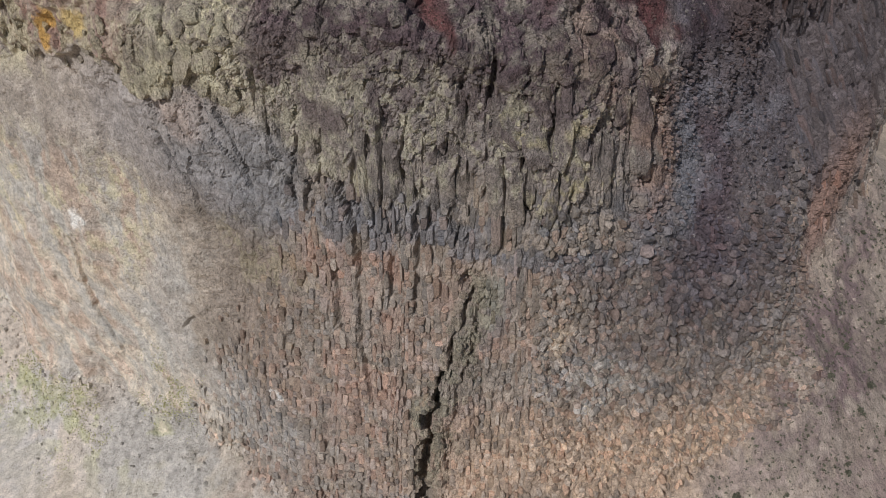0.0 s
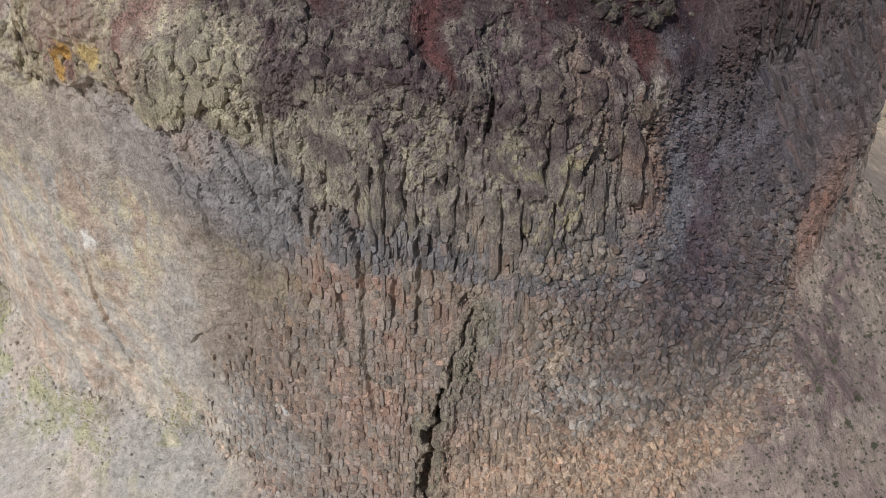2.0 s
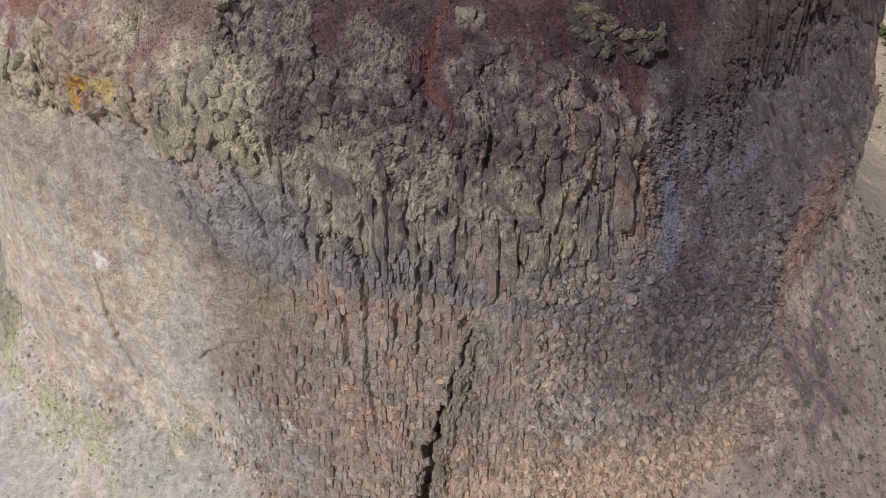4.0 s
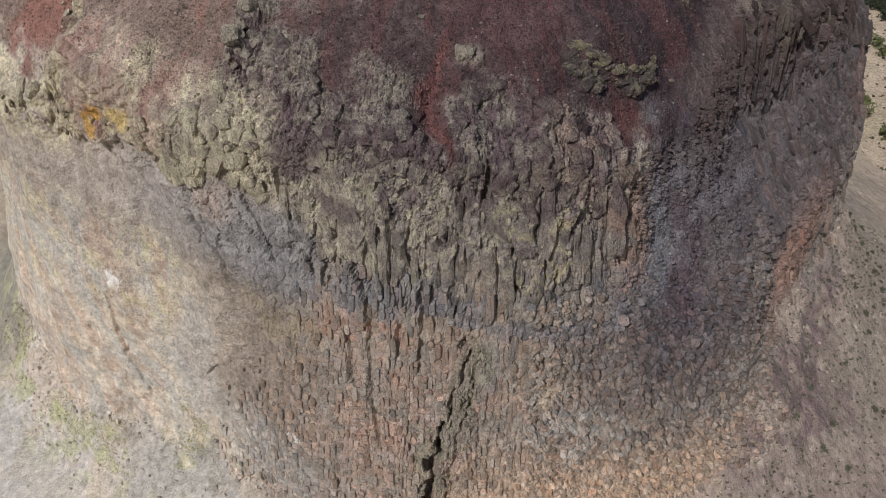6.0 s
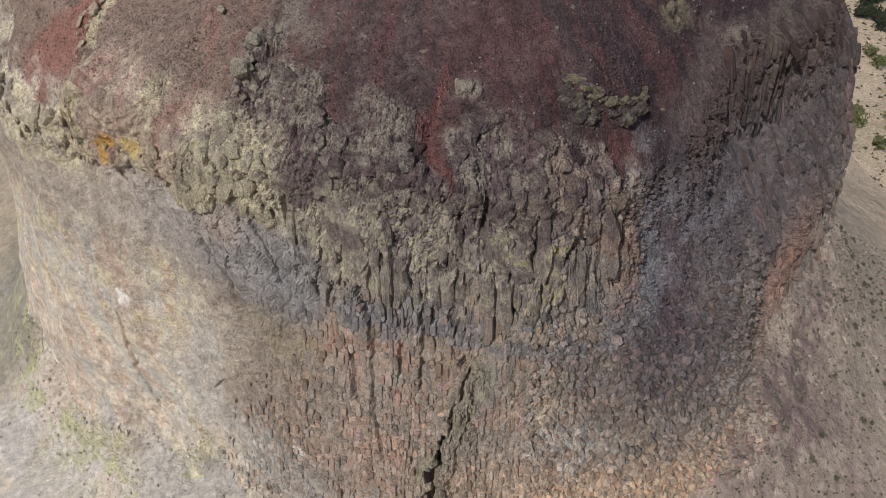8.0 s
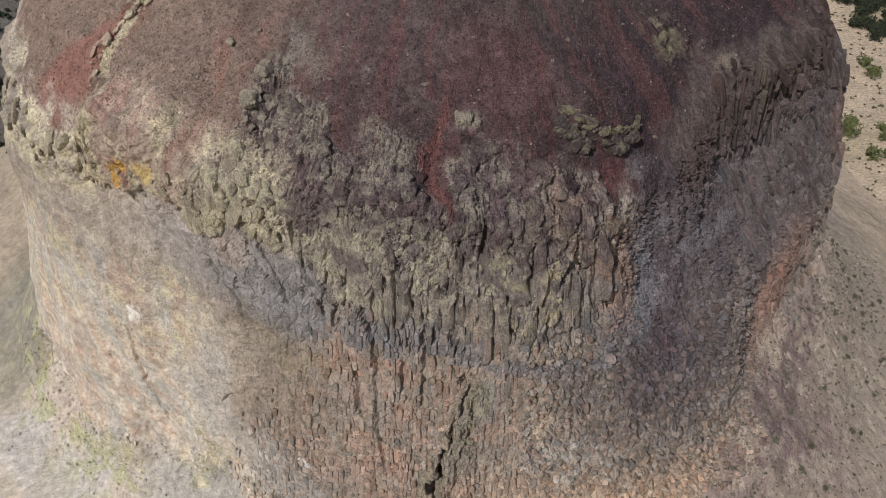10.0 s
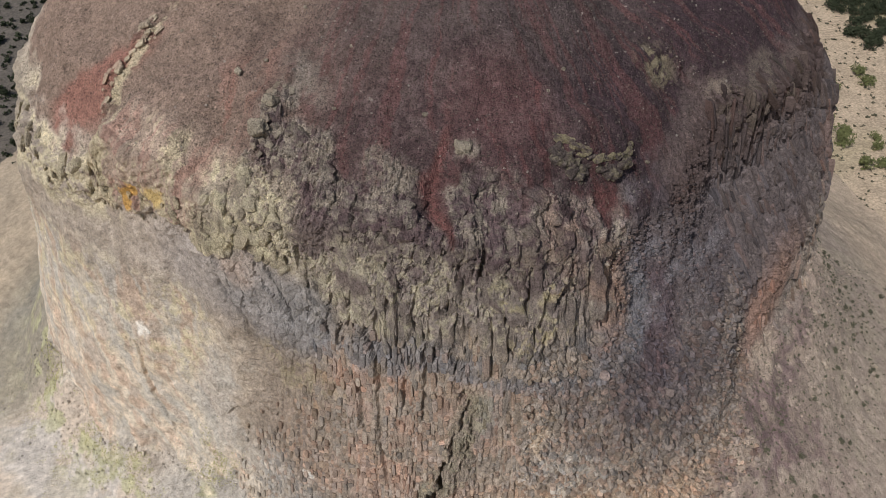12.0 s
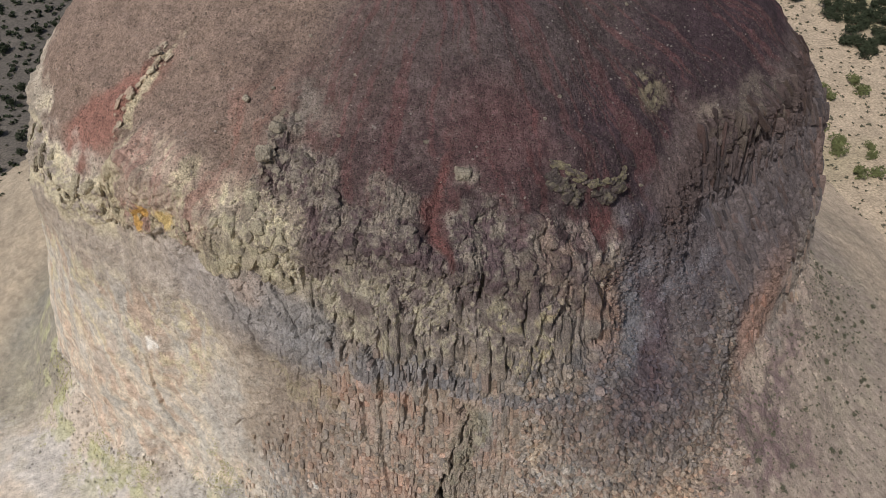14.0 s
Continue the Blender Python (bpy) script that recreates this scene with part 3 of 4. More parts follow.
# flutes of the buttress top, the fan of orange columns below it, fine broken texture of the ramp
v1, v2, vid = cells((arc - 0.25 * _z) / 1.05 + 0.3 * rough, _z / 7.5 + 0.3 * warp, 69)
disp = disp + step(32, 37, A2) * step(60, 64, _z) * step(ROW[6] + 12, ROW[6] + 2, R2) * (0.6 * (vid - 0.5) - 0.8 * cut(v1, v2, 0.15))
w1, w2, wid = cells((arc - 0.85 * _z) / 0.55 + 0.2 * rough, _z / 4.5, 70)
disp = disp + blob(A2 - 0.75 * (_z - 43), _z, 58, 43, 6.5, 7, 0.3) * (0.35 * (wid - 0.5) - 0.3 * cut(w1, w2, 0.2))
z1, z2, zid = cells(arc / 0.5 + 0.4 * rough, _z / 0.95 + 0.3 * warp, 72)
disp = disp + step(24, 28, A2) * step(40, 50, _z + 0.3 * (A2 - 40)) * cliffy * (0.26 * (zid - 0.5) - 0.12 * cut(z1, z2, 0.25) + 0.25 * fbm(arc / 0.7, _z / 3.5, _z * 0, 3, 58))
disp = disp + domey * (0.55 * fbm(_x / 6, _y / 6, _z * 0, 3, 81) + 0.14 * rough)
knobs = fbm(_x / 2.6, _y / 2.6, _z / 2.6, 4, 55, 0.62)
disp = disp + domey * bare(A2, SR, fbm(_x / 2.4, _y / 2.4, _z / 2.4, 4, 21)) * (0.3 + 0.6 * knobs)
disp = disp + 0.55 * knobs * step(-28, -34, A2) * step(60, 64, _z) * step(ROW[6] + 12, ROW[6], R2)
rib = 1.0 * blob(A2 - np.interp(SR, (35, 40, 46), (-28.4, -27.6, -26.5)), SR, 0, 40, 1.8, 6.5, 0.25) + 1.2 * blob(A2 - np.interp(SR, (36, 43, 50, 54), (-60, -57, -52, -51)), SR, 0, 45, 1.3, 10, 0.4) + 0.8 * blob(A2, SR, 50, 34, 3, 3)
disp = disp + domey * rib * (0.2 + 0.7 * knobs)
disp = disp + (1 - domey) * step(ROW[3] - 30, ROW[3] - 4, R2) * step(ROW[3] + 30, ROW[3] + 4, R2) * 0.9 * fbm(_x / 4, _y / 4, _z / 6, 4, 95)
disp = disp + (1 - cliffy) * (1 - domey) * (0.10 * rough + 0.5 * fbm(_x / 12, _y / 12, _z * 0, 3, 91)) * step(0, 14, R2)
# flutes of the far buttress, the fissure in the front, the thin crack in the pale wall
f1c, f2c, cidc = cells(arc / 2.0 + 0.3 * rough, _z / 14, 77)
disp = disp + 0.3 * (step(0, 0.35, f2c - f1c) * (0.5 + cidc) - 0.5) * cliffy * step(48, 56, A2)
e1, e2, eid = cells(arc / 0.7 + 0.3 * rough, _z / 0.95 + 0.3 * warp, 74)
belt = step(57, 53, _z) * step(1.0, 0.6, np.abs(A2 - gully(_z) - 0.9) / np.interp(_z, (20, 45, 56), (2.6, 2.0, 1.0))) * cliffy
disp = disp + belt * (0.45 * (eid - 0.4) - 0.5 * cut(e1, e2, 0.22) * (0.3 + eid) - 0.3 * e1**2)
gap = np.abs(A2 - gully(_z) + 0.5 * rough) * 0.93 / (0.26 + 0.75 * step(46, 28, _z) + 0.3 * np.abs(vnoise(_z * 0.9, _z * 0 + 3, _z * 0, 14)))
disp = disp - (0.9 + 2.2 * step(46, 38, _z)) * step(1.0, 0.35, gap) * step(57, 52, _z) * cliffy
for path in CREVICES:
    pts = sorted(path, key=lambda p: p[1])
    zs, bs = [p[1] for p in pts], [p[0] for p in pts]
    line = np.interp(_z, zs, bs) + 0.25 * vnoise(_z * 0.9, _z * 0, _z * 0, 8)
    lean = np.interp(_z, [0.5 * (p + q) for p, q in zip(zs, zs[1:])], [(q - p) / (w - v) * 0.87 for p, q, v, w in zip(bs, bs[1:], zs, zs[1:])])
    far = np.abs(A2 - line) * 0.87 / np.sqrt(1 + lean**2)
    disp = disp - (0.6 + 0.6 * step(55, 60, _z)) * step(0.36, 0.08, far) * step(zs[0] - 0.6, zs[0] + 0.6, _z) * step(zs[-1] + 0.6, zs[-1] - 0.6, _z) * step(ROW[7], ROW[6], R2)
red = blob(A2 - np.interp(SR, (33, 39, 43, 46, 49), (2.0, 0.5, -1.2, -1.2, -0.3)), SR, 0, 44, 1.3, 5.4, 0.6)
disp = disp - 0.5 * red
disp = disp + 0.9 * blob(A2, SR, 23.8, 38.9, 6.4, 2.7, 0.22)
SURF = SMOOTH + NORM * disp[..., None]
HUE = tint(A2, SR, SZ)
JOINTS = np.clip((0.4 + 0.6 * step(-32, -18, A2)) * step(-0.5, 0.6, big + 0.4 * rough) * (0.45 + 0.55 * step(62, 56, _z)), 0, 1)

butte = tagged(new("butte"), "weathered volcanic butte with columnar cliffs and red scree top", "rock formation")
butte.location = (CX, CY, 0)
BASE = np.array((CX, CY, 0.0))


def strip(name, lo, hi, material, label):
    """The rows lo to hi of the butte's surface as one mesh."""
    nb = len(BEARING)
    v, h = SURF[lo:hi + 1] - BASE, HUE[lo:hi + 1]
    i, j = np.meshgrid(np.arange(hi - lo), np.arange(nb - 1), indexing="ij")
    q = np.stack([i * nb + j, i * nb + j + 1, (i + 1) * nb + j + 1, (i + 1) * nb + j], -1).reshape(-1, 4)
    ob = new(name, mesh_from(name, v, q, material, h.reshape(-1, 3), joints=JOINTS[lo:hi + 1].ravel()))
    ob["label"] = label
    return under(ob, butte)


talus = strip("talus", 0, ROW[3], M_TALUS, "pinkish tan gravel talus slope")
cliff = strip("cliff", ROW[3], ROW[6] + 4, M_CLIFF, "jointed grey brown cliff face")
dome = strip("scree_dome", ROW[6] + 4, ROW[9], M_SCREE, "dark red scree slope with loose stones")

FA = np.where((BEARING >= -80) & (BEARING <= 95.9))[0]


def at(a, row):
    """Point on the rough surface, outward normal, level tangent and uphill tangent at a bearing and (broken) row."""
    j = FA[0] + (a - BEARING[FA[0]]) / STEP
    j = min(max(j, 0), len(BEARING) - 2.001)
    row = min(max(row, 0), ROW[-1] - 1.001)
    i0, j0 = int(row), int(j)
    n = Vector(NORM[i0, j0])
    p = Vector(SMOOTH[i0, j0]).lerp(Vector(SMOOTH[i0 + 1, j0]), row - i0)
    p = p + (Vector(SMOOTH[i0, j0 + 1]) - Vector(SMOOTH[i0, j0])) * (j - j0)
    u = Vector((math.cos(radians(a)), math.sin(radians(a)), 0))
    v = n.cross(u)
    if v.z < 0:
        v = -v
    return p, n, u, v.normalized(), float(disp[i0, j0])


def spacing(a, row):
    j0 = int(FA[0] + (a - BEARING[FA[0]]) / STEP)
    i0 = int(min(max(row, 0), ROW[-1] - 2))
    return float(np.linalg.norm(SMOOTH[i0 + 1, j0] - SMOOTH[i0, j0]))


# ---- blocks and columns ----
rnd = random.Random(7)


def block_verts(hw, hl, back, proud, r):
    """An eight-sided, chipped and tilted block; local axes: across, along, outward."""
    out, base = [], []
    ph = r.uniform(-0.3, 0.3)
    for k in range(8):
        t = 2 * math.pi * (k + 0.5) / 8 + ph
        c, s = math.cos(t), math.sin(t)
        e = r.choice((0.45, 0.6, 0.8))
        base.append((math.copysign(abs(c)**e, c) * r.uniform(0.74, 1.08), math.copysign(abs(s)**e, s) * r.uniform(0.74, 1.08)))
    tx, ty = r.uniform(-0.35, 0.35), r.uniform(-0.35, 0.35)
    for n, s in ((-back, 1.02), (proud * 0.6, 0.98), (proud * 0.95, r.uniform(0.72, 0.9))):
        for x, y in base:
            out.append((x * hw * s, y * hl * s, n + proud * (tx * x + ty * y) * (n > 0) + r.uniform(-0.14, 0.14) * proud))
    out.append((r.uniform(-0.2, 0.2) * hw, r.uniform(-0.2, 0.2) * hl, proud * r.uniform(0.9, 1.15)))
    return out


BLOCK_QUADS = np.array([[r * 8 + k, r * 8 + (k + 1) % 8, (r + 1) * 8 + (k + 1) % 8, (r + 1) * 8 + k] for r in range(2) for k in range(8)])
BLOCK_TRIS = np.array([[16 + k, 16 + (k + 1) % 8, 24] for k in range(8)])


def lump_verts(hw, hl, depth, seed, nu=22, nv=18, chip=0.2):
    """An angular rock: a ball cut flat by a dozen tilted planes, then split and chipped."""
    rs = np.random.RandomState(seed)
    th = -np.pi / 2 + np.pi * np.arange(nv + 1) / nv
    ph = 2 * np.pi * np.arange(nu) / nu
    t, p = np.meshgrid(th, ph, indexing="ij")
    d = np.stack([np.cos(t) * np.cos(p), np.sin(t), np.cos(t) * np.sin(p)], -1).reshape(-1, 3)
    box = np.concatenate([np.eye(3), -np.eye(3)]) + rs.normal(0, 0.16, (6, 3))
    more = rs.normal(size=(8, 3))
    n = np.concatenate([box / np.linalg.norm(box, axis=1, keepdims=True), more / np.linalg.norm(more, axis=1, keepdims=True)])
    far = np.concatenate([rs.uniform(0.85, 1.05, 6), rs.uniform(0.95, 1.25, 8)])
    rad = np.minimum((far[:, None] / np.maximum(n @ d.T, 1e-3)).min(0), 1.5)
    q = d * rad[:, None] * (hw, hl, depth)
    q[:, 0] += hw * 0.3 * vnoise(q[:, 1] / 2.4, q[:, 1] * 0 + seed * 1.7, q[:, 1] * 0, 4)
    w = fbm(q[:, 0] / 0.8 + seed * 7.1, q[:, 1] / 1.0, q[:, 2] / 0.8, 4, 3, 0.65)
    split = np.abs(vnoise(q[:, 0] / 0.6 + seed * 3.3, q[:, 1] / 2.6, q[:, 2] * 0, 9))
    ledge = np.abs(vnoise(q[:, 0] / 1.6, q[:, 1] / 0.9 + seed * 5.1, q[:, 2] * 0, 12))
    k = 1 + chip * 0.8 * w - 0.22 * step(0.12, 0.0, split) - 0.14 * step(0.1, 0.0, ledge)
    return q * k[:, None] ** (0.5, 0.5, 1.0)


LUMP_Q = {}


def lump_quads(nu=22, nv=18):
    if (nu, nv) not in LUMP_Q:
        LUMP_Q[(nu, nv)] = np.array([[i * nu + k, i * nu + (k + 1) % nu, (i + 1) * nu + (k + 1) % nu, (i + 1) * nu + k] for i in range(nv) for k in range(nu)])
    return LUMP_Q[(nu, nv)]


def place(local, p, n, u, v, turn=0.0):
    c, s = math.cos(turn), math.sin(turn)
    m = np.array([list(u * c + v * s), list(v * c - u * s), list(n)])
    return np.asarray(local) @ m + np.array(p)


def hue_at(p):
    p = np.atleast_2d(p)
    a = np.degrees(np.arctan2(p[:, 0] - CX, CY - p[:, 1]))
    r = np.hypot(p[:, 0] - CX, p[:, 1] - CY)
    return tint(a, r, p[:, 2])


def row_at(a, z):
    j0 = int(FA[0] + (a - BEARING[FA[0]]) / STEP)
    return float(np.interp(z, SZ[ROW[2]:ROW[8], j0], np.arange(ROW[2], ROW[8])))


def varied(h):
    """Some blocks redder, some bluer grey, some tan, as the joints weather."""
    out = np.array(h)
    for i in range(len(out)):
        k = rnd.random()
        to = (1.08, 0.97, 0.92) if k < 0.25 else (0.95, 0.99, 1.04) if k < 0.5 else (1.05, 1.01, 0.95) if k < 0.65 else (1, 1, 1)
        out[i] *= to
    return out


GULLY_Z = np.linspace(15, 62, 300)
GULLY_A = gully(GULLY_Z)
CLEFTS = [([q[1] for q in sorted(path, key=lambda q: q[1])], [q[0] for q in sorted(path, key=lambda q: q[1])]) for path in CREVICES]
near_blocks, joined_v = [], []
a = -36.0
while a < 93.0:
    w = rnd.uniform(0.36, 0.8) * (0.75 if 22 < a < 50 else 1.1 if a > 9 else 1.0)
    row = ROW[3] + rnd.uniform(-4, 4)
    a0 = a
    while True:
        aa = a0 + 0.5 * math.sin(row * 0.05 + a0 * 0.6) + rnd.uniform(-0.08, 0.08)
        p, n, u, v, d = at(aa, row)
        top = 60.5 if -30 < aa < 14 else (57 if aa < 50 else 71)
        if p.z > top or row > ROW[6] - 4:
            break
        if aa > 50:
            length, proud, odds, turn = rnd.uniform(1.5, 6), rnd.uniform(0.08, 0.4), 0.6, 0.05
        elif aa > 9:
            fine_top = aa > 22 and p.z > 54
            length, proud, odds, turn = rnd.uniform(0.4, 1.3) * (0.6 if fine_top else 1), rnd.uniform(0.14, 0.42) * (0.45 if fine_top else 1) * rnd.choice((0.6, 1, 1, 1.7)), 0.35 if fine_top else 0.75, 0.4
        elif aa > -36:
            calm = 0.75 if aa < -14 else 1.0
            length, proud, odds, turn = rnd.choice((0.5, 0.6, 0.8, 1.0, 1.3, 2.0)) * rnd.uniform(0.8, 1.2) * (1.7 if p.z > 50 else 1.0), rnd.uniform(0.10, 0.24) * calm, 0.97, 0.05
            odds *= float(step(-5, 4, aa - np.interp(p.z, (20, 33, 50, 58), (-33, -29, -17, -13))))
        else:
            length, proud, odds, turn = rnd.uniform(0.5, 2.0), rnd.uniform(0.02, 0.14), 0.0, 0.5
        sp = spacing(aa, row)
        p, n, u, v, d = at(aa, row + 0.5 * length / sp)
        side = aa - float(np.interp(p.z, GULLY_Z, GULLY_A))
        clear = not -0.9 < side < np.interp(p.z, (20, 45, 56), (3.0, 2.5, 1.4)) or p.z > 56
        for zs, bs in CLEFTS:
            if zs[0] < p.z < zs[-1] and abs(aa - np.interp(p.z, zs, bs)) < 0.42:
                clear = False
        if 50 < aa < 66 and 36 < p.z < 50:
            odds = 0.12
        if rnd.random() < odds and clear:
            q = place(block_verts(w * rnd.uniform(0.46, 0.51), length * 0.49, 0.7, proud, rnd), p + n * max(-0.5, min(d, 0.6)), n, u, v, rnd.uniform(-turn, turn))
            if -14 < aa < 8 and 46 < p.z < 60 and len(near_blocks) < 290:
                near_blocks.append(q)
            else:
                joined_v.append(q)
        row += length / sp
    a += math.degrees(w / 53.0)

# angular rubble that covers the shaded right-hand ramp and the lower right
for _ in range(9000):
    a = rnd.uniform(9, 44)
    z = rnd.uniform(29, 68) if a < 46 else rnd.uniform(38, 70)
    if a < 22 and z > 59:
        continue
    p, n, u, v, d = at(a, row_at(a, z))
    s = rnd.choice((0.1, 0.13, 0.17, 0.22, 0.28, 0.36)) * (1.1 if z < 54 else 0.5 if a > 24 else 0.7)
    q = place(block_verts(s * rnd.uniform(0.7, 1.1), s * rnd.uniform(0.7, 1.6), 0.3, s * rnd.uniform(0.8, 1.7), rnd), p + n * max(-0.6, min(d, 0.6)), n, u, v, rnd.uniform(-1.2, 1.2))
    joined_v.append(q)

nb = len(joined_v)
jv = np.concatenate(joined_v)
centres = np.array([q.mean(0) for q in joined_v])
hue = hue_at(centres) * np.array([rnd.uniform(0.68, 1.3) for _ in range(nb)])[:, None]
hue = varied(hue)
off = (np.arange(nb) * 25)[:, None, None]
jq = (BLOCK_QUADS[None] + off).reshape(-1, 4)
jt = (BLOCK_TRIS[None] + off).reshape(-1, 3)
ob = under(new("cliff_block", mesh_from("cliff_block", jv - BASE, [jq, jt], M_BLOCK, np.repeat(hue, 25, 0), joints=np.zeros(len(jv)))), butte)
tagged(ob, "small jointed basalt blocks in stacked columns", kind="stuff")
for q in near_blocks:
    mid = q.mean(0)
    h = varied(hue_at(mid) * rnd.uniform(0.75, 1.25))
    ob = under(new("block", mesh_from("block", q - mid, [BLOCK_QUADS, BLOCK_TRIS], M_BLOCK, np.repeat(h, 25, 0), joints=np.zeros(25))), cliff)
    ob.location = Vector(mid) - butte.location


def rock_piece(name, a, z, hw, hl, depth, sink, turn, seed, parent=None, shade=1.0, nu=22, nv=18, lichen=0.0):
    """One slab set into the butte's surface at a bearing and height."""
    p, n, u, v, d = at(a, row_at(a, z))
    q = place(lump_verts(hw, hl, depth, seed, nu, nv), p + n * (max(-0.6, min(d, 0.8)) - sink), n, u, v, turn)
    mid = q.mean(0)
    ob = new(name, mesh_from(name, q - mid, lump_quads(nu, nv), M_SLAB, ((1 - lichen) * hue_at(q) + lichen * np.array((0.36, 0.315, 0.225))) * shade, joints=np.full(len(q), 0.6)))
    under(ob, parent or cliff)
    ob.location = Vector(mid) - butte.location
    return ob


# tall lichen-grown slabs of the lip, thinner ones below, broken heads above
seed = 0
for lo, hi, wmin, wmax, lmin, lmax, dmin, dmax, gap in ((57.5, 61.0, 0.5, 1.1, 3.0, 6.0, 0.45, 0.7, 1.05), (60.5, 64.5, 0.7, 1.5, 4.5, 8.0, 0.5, 0.85, 1.0),
                                                       (64.0, 68.0, 0.8, 2.1, 4.5, 8.5, 0.55, 1.0, 0.95), (68.0, 71.0, 0.8, 2.0, 2.5, 5.0, 0.5, 0.9, 1.2)):
    a = -19.0
    while a < 22.5:
        w = rnd.uniform(wmin, wmax)
        z = rnd.uniform(lo, hi) - (2.2 if a > 14 else 0) - (1.5 if a < -22 else 0)
        seed += 1
        if z < np.interp(a, (-30, -22, -17, -9, 0, 10, 16, 22), (68, 66.5, 64, 60.5, 58, 58, 58.5, 61)):
            a += math.degrees(w / 49.0)
            continue
        rock_piece("column", a, z, w * 0.53, rnd.uniform(lmin, lmax) * 0.42, rnd.uniform(dmin, dmax) * 0.8, rnd.uniform(0.25, 0.6), rnd.uniform(-0.14, 0.14), seed, shade=rnd.uniform(0.85, 1.15))
        a += math.degrees(w * gap * rnd.uniform(0.85, 1.3) / 49.0)
# broken rock above the lip
done = 0
while done < 120:
    a, row = rnd.uniform(-32, 23), rnd.uniform(ROW[6] - 12, ROW[7] + 6)
    j0 = int(FA[0] + (a - BEARING[FA[0]]) / STEP)
    if bare(a, SR[int(row), j0], 0.0) < 0.5:
        continue
    w = rnd.uniform(0.5, 1.7)
    seed += 1
    done += 1
    rock_piece("rim_rock", a, SZ[int(row), j0], w * 0.5, w * rnd.uniform(0.4, 0.9), w * rnd.uniform(0.25, 0.4), w * 0.14, rnd.uniform(-0.9, 0.9), seed, shade=rnd.uniform(0.85, 1.15), nu=16, nv=12)
# lichen-grown slabs between the nose and the lip, rounded cracked rock along the fissure
for _ in range(60):
    a = rnd.uniform(-36, -21)
    w = rnd.uniform(0.6, 1.9)
    seed += 1
    z = min(float(nose_edge(a)) + abs(rnd.gauss(0.6, 2.6)), float(curve(RIM_Z, a)) + 1.5)
    rock_piece("rim_rock", a, z, w * 0.45, w * rnd.uniform(0.4, 0.9), w * rnd.uniform(0.22, 0.36), w * 0.05, rnd.uniform(-0.9, 0.5), seed, shade=rnd.uniform(0.85, 1.15), nu=16, nv=12, lichen=rnd.uniform(0.1, 0.6))
for _ in range(150):
    z = rnd.uniform(22, 54)
    a = float(np.interp(z, GULLY_Z, GULLY_A)) + rnd.choice((rnd.uniform(0.7, 1.3), rnd.uniform(0.7, 1.3 + np.interp(z, (20, 45, 56), (2.0, 1.6, 0.5))), -rnd.uniform(0.6, 1.0)))
    w = rnd.uniform(0.35, 0.85)
    seed += 1
    rock_piece("gully_rock", a, z, w * 0.5, w * rnd.uniform(0.5, 0.9), w * rnd.uniform(0.35, 0.5), w * 0.1, rnd.uniform(-0.5, 0.5), seed, shade=rnd.uniform(0.8, 1.2), nu=12, nv=10, lichen=rnd.uniform(0.0, 0.35))
# rim rocks of the pale corner and of the far buttress
for lo, hi, n, zlo, zhi in ((-74, -30, 90, 63.5, 70.0), (50, 92, 46, 64.0, 73.0)):
    for _ in range(n):
        a = rnd.uniform(lo, hi)
        w = rnd.uniform(0.5, 1.3) * rnd.choice((1, 1, 1.8))
        seed += 1
        z = min(rnd.uniform(zlo, zhi), float(curve(RIM_Z, a)) + 0.8)
        rock_piece("rim_rock", a, z, w * 0.5, w * rnd.uniform(0.3, 0.8), w * rnd.uniform(0.14, 0.28), w * 0.08, rnd.uniform(-1.4, 1.4), seed, shade=rnd.uniform(0.85, 1.15), nu=16, nv=12, lichen=rnd.uniform(0.3, 0.8) if a < 0 else 0.0)

# ---- ground ----
gx = np.concatenate([-np.geomspace(2600, 180, 26), np.linspace(-170, 170, 120), np.geomspace(180, 2600, 26)])
GX, GY = np.meshgrid(gx, gx + CY)
away = step(110, 400, np.hypot(GX, GY - CY))
GZ = 0.35 * fbm(GX / 30, GY / 30, GX * 0, 3, 101) + away * 2.5 * fbm(GX / 160, GY / 160, GX * 0, 2, 102)
gn = fbm(GX / 40, GY / 40, GX * 0, 4, 103)
gc = mix(np.zeros(GX.shape + (3,)) + (0.47, 0.375, 0.275), (0.36, 0.31, 0.20), step(-0.1, 0.5, gn))
# cloud shadow over the far left flat, painted into the ground colour
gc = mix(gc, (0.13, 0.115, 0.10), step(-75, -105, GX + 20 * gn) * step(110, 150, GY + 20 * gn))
i, j = np.meshgrid(np.arange(len(gx) - 1), np.arange(len(gx) - 1), indexing="ij")
n = len(gx)
quads = np.stack([i * n + j, i * n + j + 1, (i + 1) * n + j + 1, (i + 1) * n + j], -1).reshape(-1, 4)
M_GROUND = rock_material("desert_sand", 2.2, 0.3)
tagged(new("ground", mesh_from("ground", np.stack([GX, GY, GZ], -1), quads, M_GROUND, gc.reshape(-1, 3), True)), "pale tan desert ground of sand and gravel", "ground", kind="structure")

